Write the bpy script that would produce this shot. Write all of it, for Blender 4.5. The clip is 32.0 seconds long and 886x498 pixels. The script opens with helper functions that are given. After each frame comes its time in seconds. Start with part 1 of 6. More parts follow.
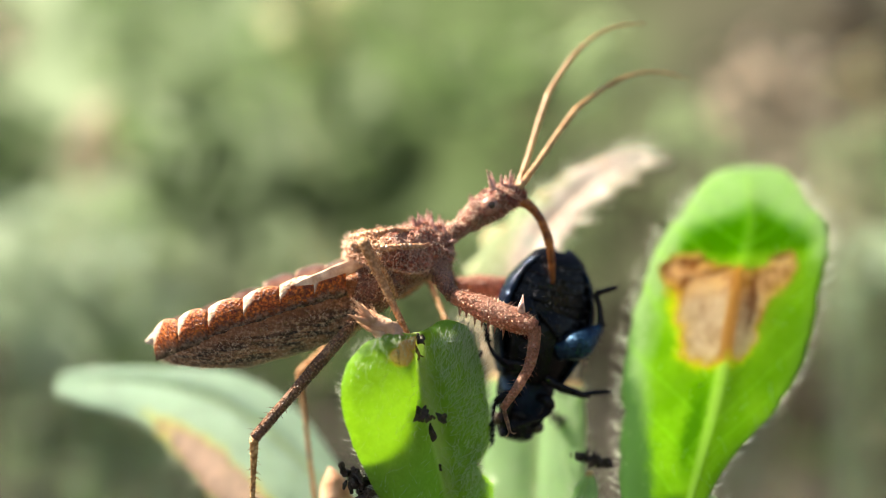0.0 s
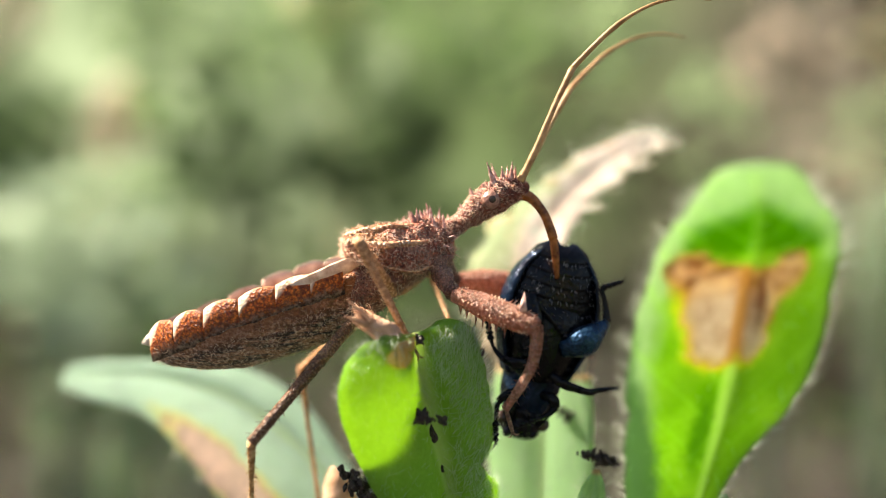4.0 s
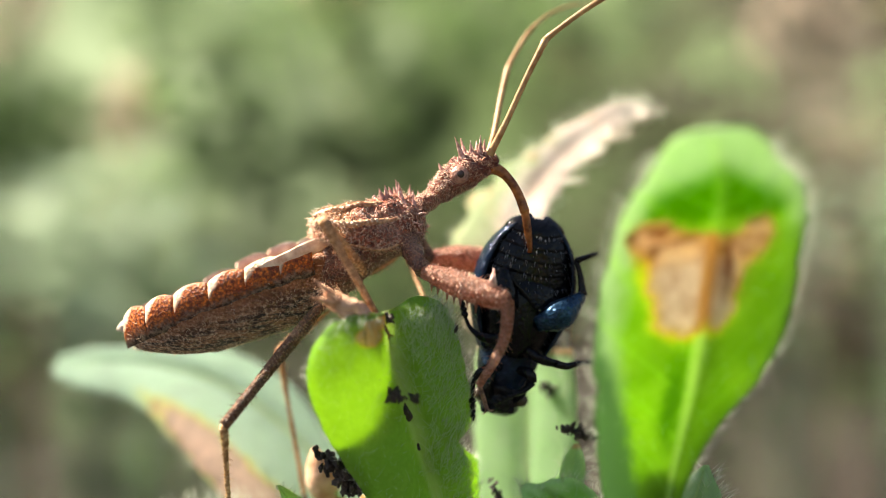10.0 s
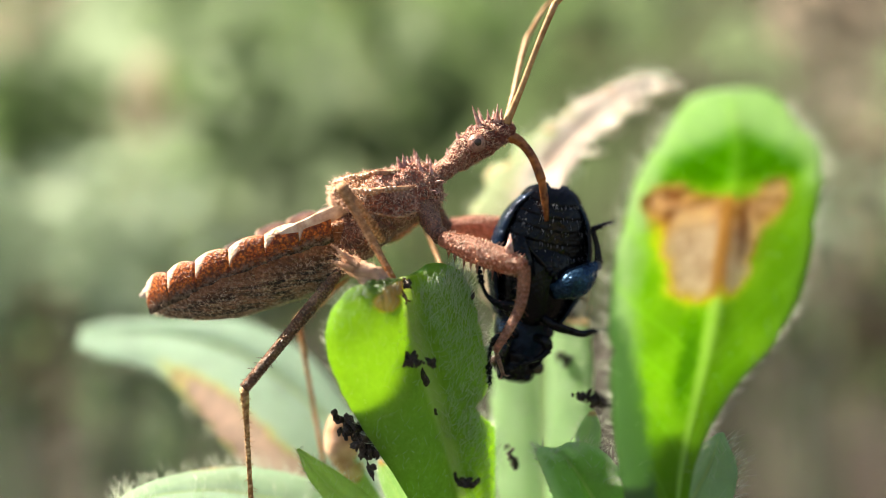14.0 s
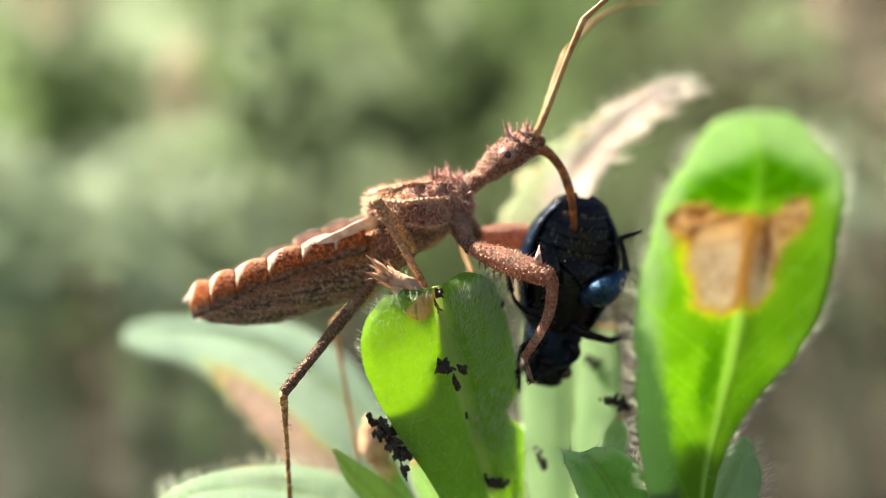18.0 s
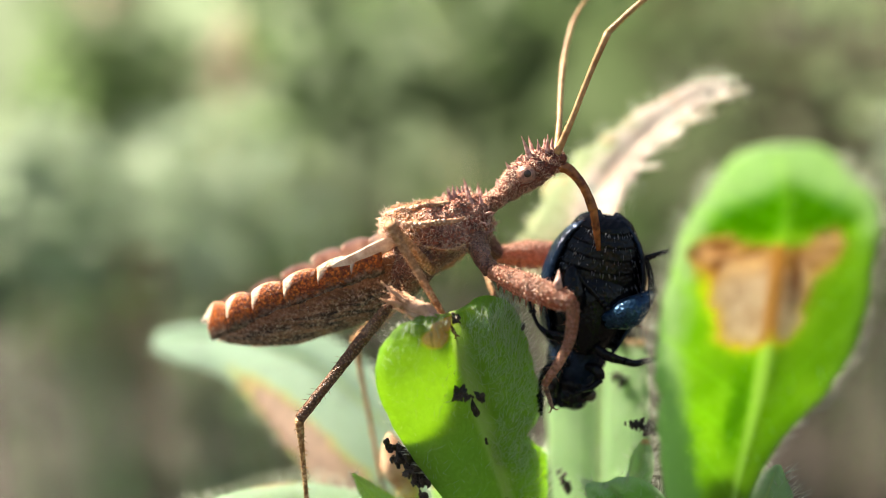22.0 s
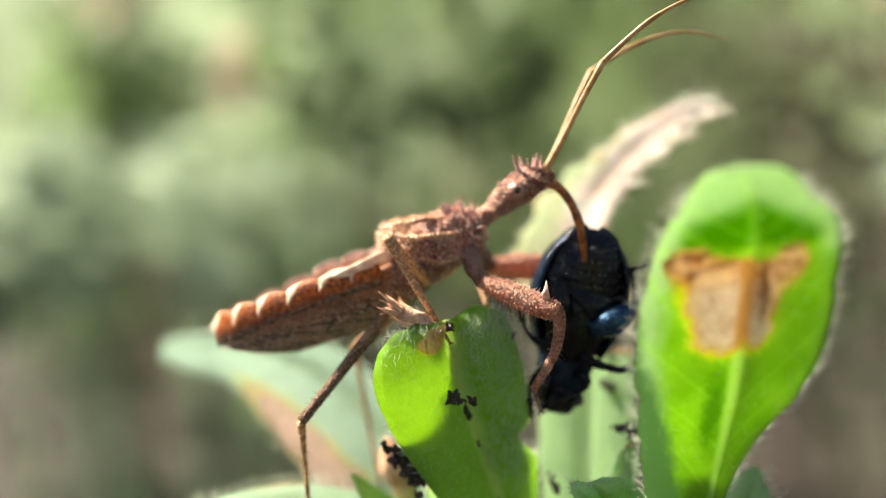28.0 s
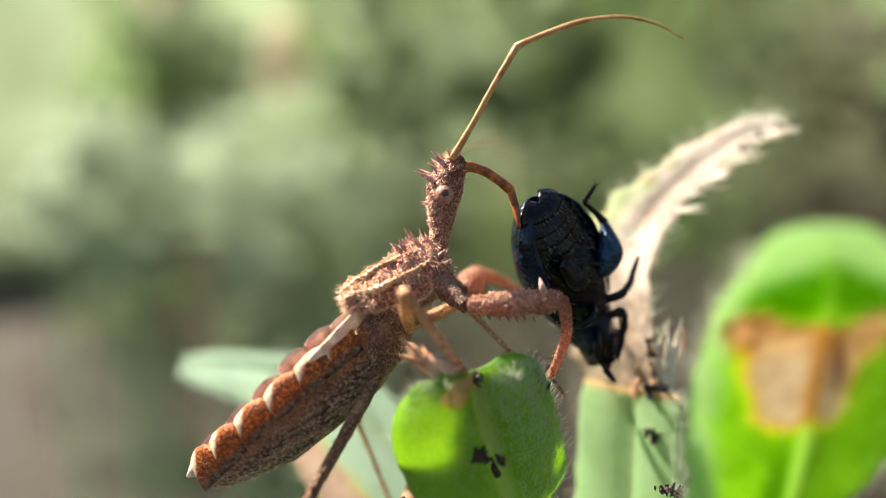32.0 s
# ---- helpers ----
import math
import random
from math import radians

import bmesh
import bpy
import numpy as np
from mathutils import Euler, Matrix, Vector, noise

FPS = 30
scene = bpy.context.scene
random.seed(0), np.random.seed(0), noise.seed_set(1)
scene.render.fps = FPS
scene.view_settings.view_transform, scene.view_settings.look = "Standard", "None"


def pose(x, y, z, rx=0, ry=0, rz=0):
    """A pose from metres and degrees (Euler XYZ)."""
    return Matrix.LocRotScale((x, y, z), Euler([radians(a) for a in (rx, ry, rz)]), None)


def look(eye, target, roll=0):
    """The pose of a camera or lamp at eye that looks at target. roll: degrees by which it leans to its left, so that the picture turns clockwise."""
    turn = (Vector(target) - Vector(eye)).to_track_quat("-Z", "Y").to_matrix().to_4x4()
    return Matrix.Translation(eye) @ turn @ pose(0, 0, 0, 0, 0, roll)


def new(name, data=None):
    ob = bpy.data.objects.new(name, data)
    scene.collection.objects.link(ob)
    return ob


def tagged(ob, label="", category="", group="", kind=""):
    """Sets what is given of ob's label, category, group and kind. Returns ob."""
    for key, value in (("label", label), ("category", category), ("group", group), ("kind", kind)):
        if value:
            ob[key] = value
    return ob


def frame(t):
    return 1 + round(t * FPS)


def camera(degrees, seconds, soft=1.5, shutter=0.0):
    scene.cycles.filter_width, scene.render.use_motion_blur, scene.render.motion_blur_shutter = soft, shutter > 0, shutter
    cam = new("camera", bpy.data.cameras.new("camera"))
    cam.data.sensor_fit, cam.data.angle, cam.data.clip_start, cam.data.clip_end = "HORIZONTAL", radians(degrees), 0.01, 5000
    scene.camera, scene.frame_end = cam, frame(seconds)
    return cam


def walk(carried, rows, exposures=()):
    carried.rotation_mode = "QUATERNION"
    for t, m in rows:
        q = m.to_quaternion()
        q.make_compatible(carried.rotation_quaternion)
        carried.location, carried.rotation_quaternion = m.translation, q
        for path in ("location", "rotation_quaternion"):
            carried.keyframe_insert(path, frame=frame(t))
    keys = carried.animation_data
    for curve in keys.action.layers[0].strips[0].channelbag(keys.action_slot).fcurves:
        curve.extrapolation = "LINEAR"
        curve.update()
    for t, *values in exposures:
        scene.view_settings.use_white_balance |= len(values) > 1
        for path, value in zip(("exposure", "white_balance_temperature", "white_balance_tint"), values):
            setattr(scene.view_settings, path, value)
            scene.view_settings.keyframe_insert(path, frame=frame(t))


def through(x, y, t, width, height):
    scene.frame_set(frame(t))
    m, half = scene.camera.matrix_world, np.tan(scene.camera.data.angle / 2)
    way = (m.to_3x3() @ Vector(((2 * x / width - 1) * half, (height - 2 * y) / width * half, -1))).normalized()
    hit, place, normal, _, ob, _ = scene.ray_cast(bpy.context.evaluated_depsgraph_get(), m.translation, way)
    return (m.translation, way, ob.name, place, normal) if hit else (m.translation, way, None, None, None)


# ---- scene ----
cam = camera(54.0, 32.0, soft=0.5)
cam.data.dof.use_dof = True
cam.data.dof.focus_distance = 0.0269
cam.data.dof.aperture_fstop = 22.0
MM = 0.001

# The hand-held path: seconds, place in millimetres, then yaw, pitch and roll in degrees
PATH = [
    (0, 0, 0, -0, 0.017, 0.018, 0),
    (0.5, -0.456, 0.892, 0.643, -1.611, -1.748, -0.196),
    (1, -0.816, 0.839, 0.76, -0.747, -1.612, -0.296),
    (1.5, -0.624, 0.611, 0.88, -0.878, -1.578, -0.286),
    (2, 0.207, -0.355, 0.732, -0.619, -1.546, 0.145),
    (2.5, -0.183, -0.47, 0.659, -0.406, -1.212, 0.184),
    (3, -0.197, -0.323, 0.675, 0.103, -1.052, 0.071),
    (3.5, 0.265, 0.779, 0.921, 0.886, -1.648, 0.212),
    (5.5, 0.975, 0.882, 0.572, 2.465, -2.369, 1.83),
    (6, 0.747, 1.03, 0.62, 2.602, -2.625, 1.753),
    (6.5, 1.241, 1.5, 0.796, 2.428, -2.96, 1.975),
    (7, 1.453, 1.728, 0.79, 2.551, -3.306, 2.133),
    (7.5, 1.65, 1.628, 0.729, 2.742, -3.359, 2.269),
    (8, 1.327, 1.17, 0.7, 2.946, -2.824, 2.101),
    (8.5, 0.955, 0.854, 0.697, 2.781, -2.532, 1.96),
    (9, 1.377, 0.867, 0.791, 2.979, -2.729, 2.159),
    (9.5, 2.002, 1.189, 0.723, 2.955, -2.776, 2.421),
    (10, 2.155, 1.164, 0.694, 2.646, -3.298, 2.572),
    (10.5, 2.164, 1.005, 0.255, 3.282, -3.462, 2.354),
    (11, 1.96, 0.766, -0.024, 3.713, -3.816, 2.369),
    (11.5, 1.877, 0.499, 0.022, 3.753, -4.01, 2.541),
    (12, 1.93, 0.741, -0.084, 4.117, -3.837, 2.571),
    (12.5, 2.438, 1.266, 0.112, 3.821, -4.483, 2.762),
    (13, 2.199, 0.775, 0.238, 4.361, -4.07, 2.736),
    (13.5, 2.242, 0.9, 0.154, 3.922, -4.009, 2.547),
    (15.5, 1.905, 0.572, -0.144, 3.933, -3.808, 2.468),
    (16, 1.949, 0.675, -0.122, 3.98, -4.221, 2.437),
    (16.5, 2.28, 1.184, -0.17, 4.374, -4.737, 2.634),
    (17, 1.979, 1.108, -0.197, 4.636, -4.699, 2.649),
    (17.5, 1.967, 0.354, 0.114, 4.505, -4.505, 2.392),
    (18, 2.356, 0.038, 0.948, 6.147, -4.995, 2.654),
    (18.5, 2.661, 0.166, 1.498, 7.333, -5.291, 2.53),
    (19, 2.717, 0.981, 2.169, 8.305, -6.128, 2.675),
    (19.5, 3.099, 1.234, 2.323, 9.143, -6.315, 2.818),
    (20, 3.157, 1.46, 2.452, 9.156, -6.743, 2.969),
    (20.5, 3.182, 1.478, 2.47, 9.266, -7.022, 3.153),
    (21, 3.3, 2.504, 2.138, 9.613, -7.205, 3.29),
    (21.5, 2.923, 1.206, 2.432, 9.496, -6.729, 3.194),
    (22, 3.26, 1.115, 2.412, 9.406, -6.7, 3.351),
    (22.5, 3.305, 1.109, 2.258, 9.398, -6.684, 3.327),
    (23, 3.211, 1.134, 2.198, 9.399, -6.61, 3.165),
    (23.5, 3.253, 1.391, 2.345, 9.636, -6.646, 3.293),
    (24, 3.427, 1.369, 2.447, 9.373, -6.608, 3.28),
    (24.5, 3.899, 1.617, 2.472, 9.565, -6.99, 3.504),
    (25, 4.037, 1.539, 2.467, 9.721, -6.91, 3.595),
    (25.5, 3.756, 0.849, 2.484, 9.356, -6.304, 3.428),
    (27.5, 3.804, -0.55, 2.616, 9.151, -5.741, 3.169),
    (28, 3.796, -0.404, 2.592, 9.578, -5.913, 3.254),
    (28.5, 4.15, -0.497, 2.631, 9.14, -6.045, 3.097),
    (29, 0.769, -2.518, 0.646, 7.16, -3.353, 1.039),
    (29.2, -0.605, -2.91, -0.267, 4.777, -2.345, 0.416),
    (29.3, -0.805, -2.357, -0.739, 3.968, -1.801, 0.509),
    (29.4, -1.804, -1.485, -1.005, 2.983, -1.837, 0.041),
    (29.5, -2.695, -0.272, -1.249, 1.637, -2.015, -0.215),
    (29.7, -4.115, -0.392, -1.576, 0.396, -1.294, -0.704),
    (30, -4.68, -1.319, -1.601, -1.17, 0.192, -0.481),
    (30.5, -1.588, -0.383, 0.089, 2.241, -1.112, 0.284),
    (31, 0.205, 0.201, 1.605, 6, -2.717, 1.023),
    (31.5, 2.512, 2.059, 3.261, 9.952, -5.773, 1.405),
    (32, 3.8, 2.53, 3.915, 12.547, -6.776, 2.309),
]
walk(cam, [(t, pose(x * MM, y * MM, z * MM, 90 + p, 0, a) @ pose(0, 0, 0, 0, 0, -r)) for t, x, y, z, a, p, r in PATH], [(0.0, 1.84, 7500, 11), (32.0, 1.84, 7500, 11)])

# ---- light ----
SUN = Vector((-0.62, 0.17, 0.77)).normalized()
world = bpy.data.worlds.new("sky")
scene.world = world
world.use_nodes = True
wn = world.node_tree
sky = wn.nodes.new("ShaderNodeTexSky")
sky.sky_type, sky.sun_disc = "NISHITA", False
sky.sun_elevation = math.asin(SUN.z)
sky.sun_rotation = math.atan2(SUN.x, SUN.y)
wn.links.new(sky.outputs[0], wn.nodes["Background"].inputs[0])
wn.nodes["Background"].inputs[1].default_value = 0.052
sun = new("sun", bpy.data.lights.new("sun", "SUN"))
sun.data.energy, sun.data.angle, sun.data.color = 5.0, radians(0.6), (1.0, 0.95, 0.86)
sun.matrix_world = look(SUN, (0, 0, 0))


# ---- materials ----
class Mat:
    """A node material built up step by step; lengths are in millimetres of the object's own space."""

    def __init__(self, name, rough=0.6, metal=0.0, spec=0.5, uv=False):
        self.m = bpy.data.materials.new(name)
        self.m.use_nodes = True
        self.t = self.m.node_tree
        self.b = self.t.nodes["Principled BSDF"]
        self.b.inputs["Roughness"].default_value = rough
        self.b.inputs["Metallic"].default_value = metal
        self.b.inputs["Specular IOR Level"].default_value = spec
        co = self.t.nodes.new("ShaderNodeTexCoord")
        self.uvo = co.outputs["UV"]
        mp = self.t.nodes.new("ShaderNodeMapping")
        mp.inputs["Scale"].default_value = (1000, 1000, 1000)
        self.t.links.new(co.outputs["Object"], mp.inputs["Vector"])
        self.vec = mp.outputs[0]

    def stretched(self, sx, sy, sz):
        mp = self.t.nodes.new("ShaderNodeMapping")
        mp.inputs["Scale"].default_value = (sx, sy, sz)
        self.t.links.new(self.vec, mp.inputs["Vector"])
        return mp.outputs[0]

    def nz(self, scale, detail=4.0, rough=0.6, vec=None, warp=0.0):
        n = self.t.nodes.new("ShaderNodeTexNoise")
        n.inputs["Scale"].default_value, n.inputs["Detail"].default_value, n.inputs["Roughness"].default_value = scale, detail, rough
        n.inputs["Distortion"].default_value = warp
        self.t.links.new(vec or self.vec, n.inputs["Vector"])
        return n.outputs["Fac"]

    def cells(self, scale, feature="F1", vec=None):
        n = self.t.nodes.new("ShaderNodeTexVoronoi")
        n.feature = feature
        n.inputs["Scale"].default_value = scale
        self.t.links.new(vec or self.vec, n.inputs["Vector"])
        return n.outputs["Distance"]

    def ramp(self, fac, *stops):
        r = self.t.nodes.new("ShaderNodeValToRGB")
        e = r.color_ramp.elements
        while len(e) < len(stops):
            e.new(0.5)
        for el, (p, c) in zip(e, stops):
            el.position, el.color = p, (*(c if isinstance(c, tuple) else (c, c, c)), 1)
        self.t.links.new(fac, r.inputs[0])
        return r.outputs[0]

    def mix(self, fac, a, b, mode="MIX"):
        n = self.t.nodes.new("ShaderNodeMix")
        n.data_type, n.blend_type = "RGBA", mode
        for key, v in ((0, fac), (6, a), (7, b)):
            if isinstance(v, (int, float)):
                n.inputs[key].default_value = v
            elif isinstance(v, tuple):
                n.inputs[key].default_value = (*v, 1)
            else:
                self.t.links.new(v, n.inputs[key])
        return n.outputs[2]

    def calc(self, op, a, b=0.0, c=0.0):
        n = self.t.nodes.new("ShaderNodeMath")
        n.operation = op
        for k, v in enumerate((a, b, c)):
            if isinstance(v, (int, float)):
                n.inputs[k].default_value = v
            else:
                self.t.links.new(v, n.inputs[k])
        return n.outputs[0]

    def uv(self):
        s = self.t.nodes.new("ShaderNodeSeparateXYZ")
        self.t.links.new(self.uvo, s.inputs[0])
        return s.outputs[0], s.outputs[1]

    def spot(self, u, v, u0, v0, ru, rv, soft=0.35, wob=0.0):
        """1 inside an ellipse of the leaf's own plane, 0 outside, with a soft ragged rim."""
        a = self.calc("POWER", self.calc("DIVIDE", self.calc("SUBTRACT", u, u0), ru), 2)
        b = self.calc("POWER", self.calc("DIVIDE", self.calc("SUBTRACT", v, v0), rv), 2)
        d = self.calc("SQRT", self.calc("ADD", a, b))
        if wob:
            d = self.calc("ADD", d, self.calc("MULTIPLY", self.calc("SUBTRACT", self.nz(1.3, 5, 0.65), 0.5), wob * 1.8))
        return self.ramp(d, (max(0.0, 1 - soft), 1.0), (1.0, 0.0))

    def color(self, c):
        if isinstance(c, tuple):
            self.b.inputs["Base Color"].default_value = (*c, 1)
        else:
            self.t.links.new(c, self.b.inputs["Base Color"])
        self.c = c
        return self

    def bump(self, h, mm, strength=1.0):
        n = self.t.nodes.new("ShaderNodeBump")
        n.inputs["Strength"].default_value, n.inputs["Distance"].default_value = strength, mm * MM
        self.t.links.new(h, n.inputs["Height"])
        if self.b.inputs["Normal"].is_linked:
            self.t.links.new(self.b.inputs["Normal"].links[0].from_socket, n.inputs["Normal"])
        self.t.links.new(n.outputs[0], self.b.inputs["Normal"])
        return self

    def rough(self, fac):
        self.t.links.new(fac, self.b.inputs["Roughness"])
        return self

    def thin(self, amount, tint=None, through=None):
        """Let light pass through, as a leaf or a thin shell does."""
        tr = self.t.nodes.new("ShaderNodeBsdfTranslucent")
        src = through if through is not None else self.c
        if isinstance(src, tuple):
            tr.inputs[0].default_value = (*src, 1)
        else:
            self.t.links.new(src, tr.inputs[0])
        mx = self.t.nodes.new("ShaderNodeMixShader")
        if isinstance(amount, (int, float)):
            mx.inputs[0].default_value = amount
        else:
            self.t.links.new(amount, mx.inputs[0])
        out = self.t.nodes["Material Output"]
        self.t.links.new(self.b.outputs[0], mx.inputs[1])
        self.t.links.new(tr.outputs[0], mx.inputs[2])
        self.t.links.new(mx.outputs[0], out.inputs[0])
        return self


def cuticle(name, dark, mid, pale, grain=5.0, bump=0.05, rough=0.42, flecks=0.5, thru=0.0):
    """Pale grains on a darker ground, mottled at a larger scale."""
    m = Mat(name, rough)
    a, b, c = m.nz(grain, 5, 0.75), m.nz(grain * 0.18, 3), m.cells(grain * 2.0)
    base = m.mix(m.ramp(a, (0.34, 0.0), (0.64, 1.0)), dark, mid)
    base = m.mix(m.ramp(b, (0.45, 0.0), (0.7, 0.5)), base, m.mix(0.6, mid, pale))
    base = m.mix(m.calc("MULTIPLY", m.ramp(c, (0.22, 1.0), (0.42, 0.0)), flecks), base, pale)
    base = m.mix(m.ramp(c, (0.50, 0.0), (0.72, 0.55)), base, tuple(0.45 * x for x in dark))
    m.color(base).bump(m.ramp(c, (0.1, 1.0), (0.6, 0.0)), bump, 1.0).bump(a, bump * 0.8, 0.8)
    if thru:
        m.thin(thru, through=m.mix(0.5, base, mid))
    return m.m


def body_mat():
    """Granular red-brown cuticle, worn orange along the hind part of the back."""
    m = Mat("bug_cuticle", 0.4)
    a, b, c = m.nz(6.5, 5, 0.75), m.nz(0.8, 3), m.cells(9.0)
    base = m.mix(m.ramp(a, (0.36, 0.0), (0.62, 1.0)), (0.06, 0.009, 0.005), (0.78, 0.23, 0.125))
    dust = m.nz(1.6, 4, 0.6, m.stretched(0.5, 1.0, 1.0))
    base = m.mix(m.ramp(dust, (0.50, 0.0), (0.68, 0.55)), base, (0.86, 0.52, 0.38))
    at = m.t.nodes.new("ShaderNodeSeparateXYZ")
    m.t.links.new(m.vec, at.inputs[0])
    hind = m.ramp(m.calc("ADD", m.calc("MULTIPLY", at.outputs[0], -0.5), m.calc("SUBTRACT", b, 0.5)), (0.15, 0.0), (0.6, 1.0))
    high = m.ramp(m.calc("ADD", m.calc("MULTIPLY", at.outputs[2], 0.5), m.calc("SUBTRACT", b, 0.5)), (0.20, 0.0), (0.55, 0.9))
    orange = m.mix(m.ramp(a, (0.38, 0.0), (0.6, 1.0)), (0.30, 0.085, 0.02), (0.80, 0.38, 0.15))
    base = m.mix(m.calc("MULTIPLY", hind, high), base, orange)
    base = m.mix(m.ramp(c, (0.20, 0.5), (0.40, 0.0)), base, (0.95, 0.68, 0.52))
    base = m.mix(m.ramp(c, (0.50, 0.0), (0.72, 0.5)), base, (0.06, 0.014, 0.008))
    m.color(base).bump(m.ramp(c, (0.1, 1.0), (0.6, 0.0)), 0.22, 1.0).bump(a, 0.18, 0.8)
    return m.m


BODY = body_mat()
HEADM = cuticle("bug_head_cuticle", (0.09, 0.014, 0.009), (0.54, 0.13, 0.075), (0.92, 0.60, 0.46), 6.0, 0.16, 0.4, 0.4)
LEGM = cuticle("leg_cuticle", (0.06, 0.02, 0.009), (0.40, 0.16, 0.075), (0.86, 0.58, 0.38), 6.0, 0.14)
MIDM = cuticle("middle_leg_cuticle", (0.38, 0.15, 0.05), (0.78, 0.42, 0.19), (0.96, 0.72, 0.48), 5.0, 0.04, 0.42, 0.5, 0.2)
FOREM = cuticle("foreleg_cuticle", (0.34, 0.09, 0.045), (0.86, 0.40, 0.26), (1.0, 0.74, 0.60), 5.0, 0.16, 0.34, 0.5, 0.35)
SPINEM = cuticle("spine_cuticle", (0.38, 0.14, 0.12), (0.60, 0.32, 0.27), (0.85, 0.66, 0.58), 4.0, 0.01, 0.4)
SHANKM = cuticle("hind_shank_cuticle", (0.30, 0.11, 0.03), (0.82, 0.46, 0.17), (0.94, 0.70, 0.40), 4.0, 0.05)
COXAM = cuticle("coxa_cuticle", (0.07, 0.02, 0.012), (0.40, 0.14, 0.08), (0.80, 0.54, 0.40), 6.0, 0.10, 0.5, 0.3)


def venter_mat():
    m = Mat("abdomen_cuticle", 0.5)
    u, v = m.uv()
    st = m.stretched(0.28, 1.0, 1.8)
    a, b = m.nz(9.0, 4, 0.7), m.nz(3.0, 5, 0.7, st)
    base = m.mix(m.ramp(b, (0.44, 0.0), (0.58, 1.0)), (0.030, 0.011, 0.006), (0.50, 0.25, 0.14))
    base = m.mix(m.ramp(a, (0.50, 0.0), (0.63, 0.75)), base, (0.90, 0.68, 0.52))
    base = m.mix(m.calc("MULTIPLY", m.ramp(v, (0.90, 0.0), (0.99, 0.9)), m.ramp(u, (0.45, 0.0), (0.6, 1.0))), base, (0.74, 0.64, 0.36))
    base = m.mix(m.ramp(a, (0.36, 0.7), (0.45, 0.0)), base, (0.03, 0.011, 0.006))
    # v runs from the rim (0) to the keel (1)
    rim = m.calc("SUBTRACT", v, m.calc("MULTIPLY", m.calc("SUBTRACT", m.nz(1.8, 4), 0.5), 0.25))
    base = m.mix(m.ramp(rim, (0.08, 0.95), (0.50, 0.0)), base, m.mix(a, (0.12, 0.03, 0.01), (0.66, 0.23, 0.07)))
    m.color(base).bump(m.cells(9.0), 0.16, 1.0).bump(a, 0.14, 1.0)
    return m.m


def plate_mat(name, band):
    m = Mat(name, 0.45)
    u, v = m.uv()
    a, c = m.nz(8.0, 5, 0.7), m.cells(11.0)
    base = m.mix(m.ramp(a, (0.38, 0.0), (0.62, 1.0)), (0.30, 0.04, 0.006), (0.96, 0.25, 0.03))
    base = m.mix(m.ramp(c, (0.40, 0.0), (0.62, 0.6)), base, (0.07, 0.015, 0.008))
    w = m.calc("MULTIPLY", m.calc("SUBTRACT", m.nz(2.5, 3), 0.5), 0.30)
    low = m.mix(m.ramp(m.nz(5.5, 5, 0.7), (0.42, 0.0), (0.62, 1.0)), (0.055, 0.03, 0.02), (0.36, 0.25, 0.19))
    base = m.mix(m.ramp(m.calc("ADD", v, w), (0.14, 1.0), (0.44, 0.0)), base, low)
    e = m.calc("ADD", m.calc("ADD", u, w), m.ramp(v, (0.30, 0.5), (0.95, 0.0)))
    base = m.mix(m.ramp(e, (0.26, 1.0), (0.42, 0.0)), base, (1.0, 0.82, 0.60))
    base = m.mix(m.ramp(m.calc("ADD", v, m.calc("MULTIPLY", w, 0.3)), (0.93, 0.0), (1.0, 0.2)), base, (0.88, 0.62, 0.40))
    if band:
        # the fore plates carry a cream upper margin
        base = m.mix(m.ramp(m.calc("ADD", v, m.calc("MULTIPLY", w, 1.6)), (band, 0.0), (band + 0.10, 0.95)), base, m.mix(m.ramp(a, (0.35, 0.0), (0.6, 1.0)), (0.72, 0.40, 0.20), (0.96, 0.78, 0.56)))
    m.color(base).bump(c, 0.04, 0.7).bump(a, 0.06, 0.7).thin(0.3)
    return m.m


VENTER, PLATE, FOREPLATE = venter_mat(), plate_mat("side_plate_cuticle", 0.0), plate_mat("fore_plate_cuticle", 0.78)
DORSUM = cuticle("back_cuticle", (0.16, 0.06, 0.03), (0.44, 0.20, 0.10), (0.74, 0.50, 0.36), 4.0, 0.06)
RIDGEM = cuticle("ridge_cuticle", (0.42, 0.14, 0.06), (0.86, 0.48, 0.25), (0.98, 0.80, 0.60), 4.0, 0.08, 0.4, 0.6)
TAILM = cuticle("pale_tail_cuticle", (0.7, 0.55, 0.42), (0.85, 0.75, 0.62), (0.92, 0.86, 0.76), 4, 0.02)


def amber(name, a, b, rough=0.35):
    m = Mat(name, rough)
    n = m.nz(2.2, 4)
    m.color(m.mix(m.ramp(n, (0.35, 0.0), (0.65, 1.0)), a, b)).bump(m.nz(9, 3), 0.02, 0.6).thin(0.18)
    return m.m


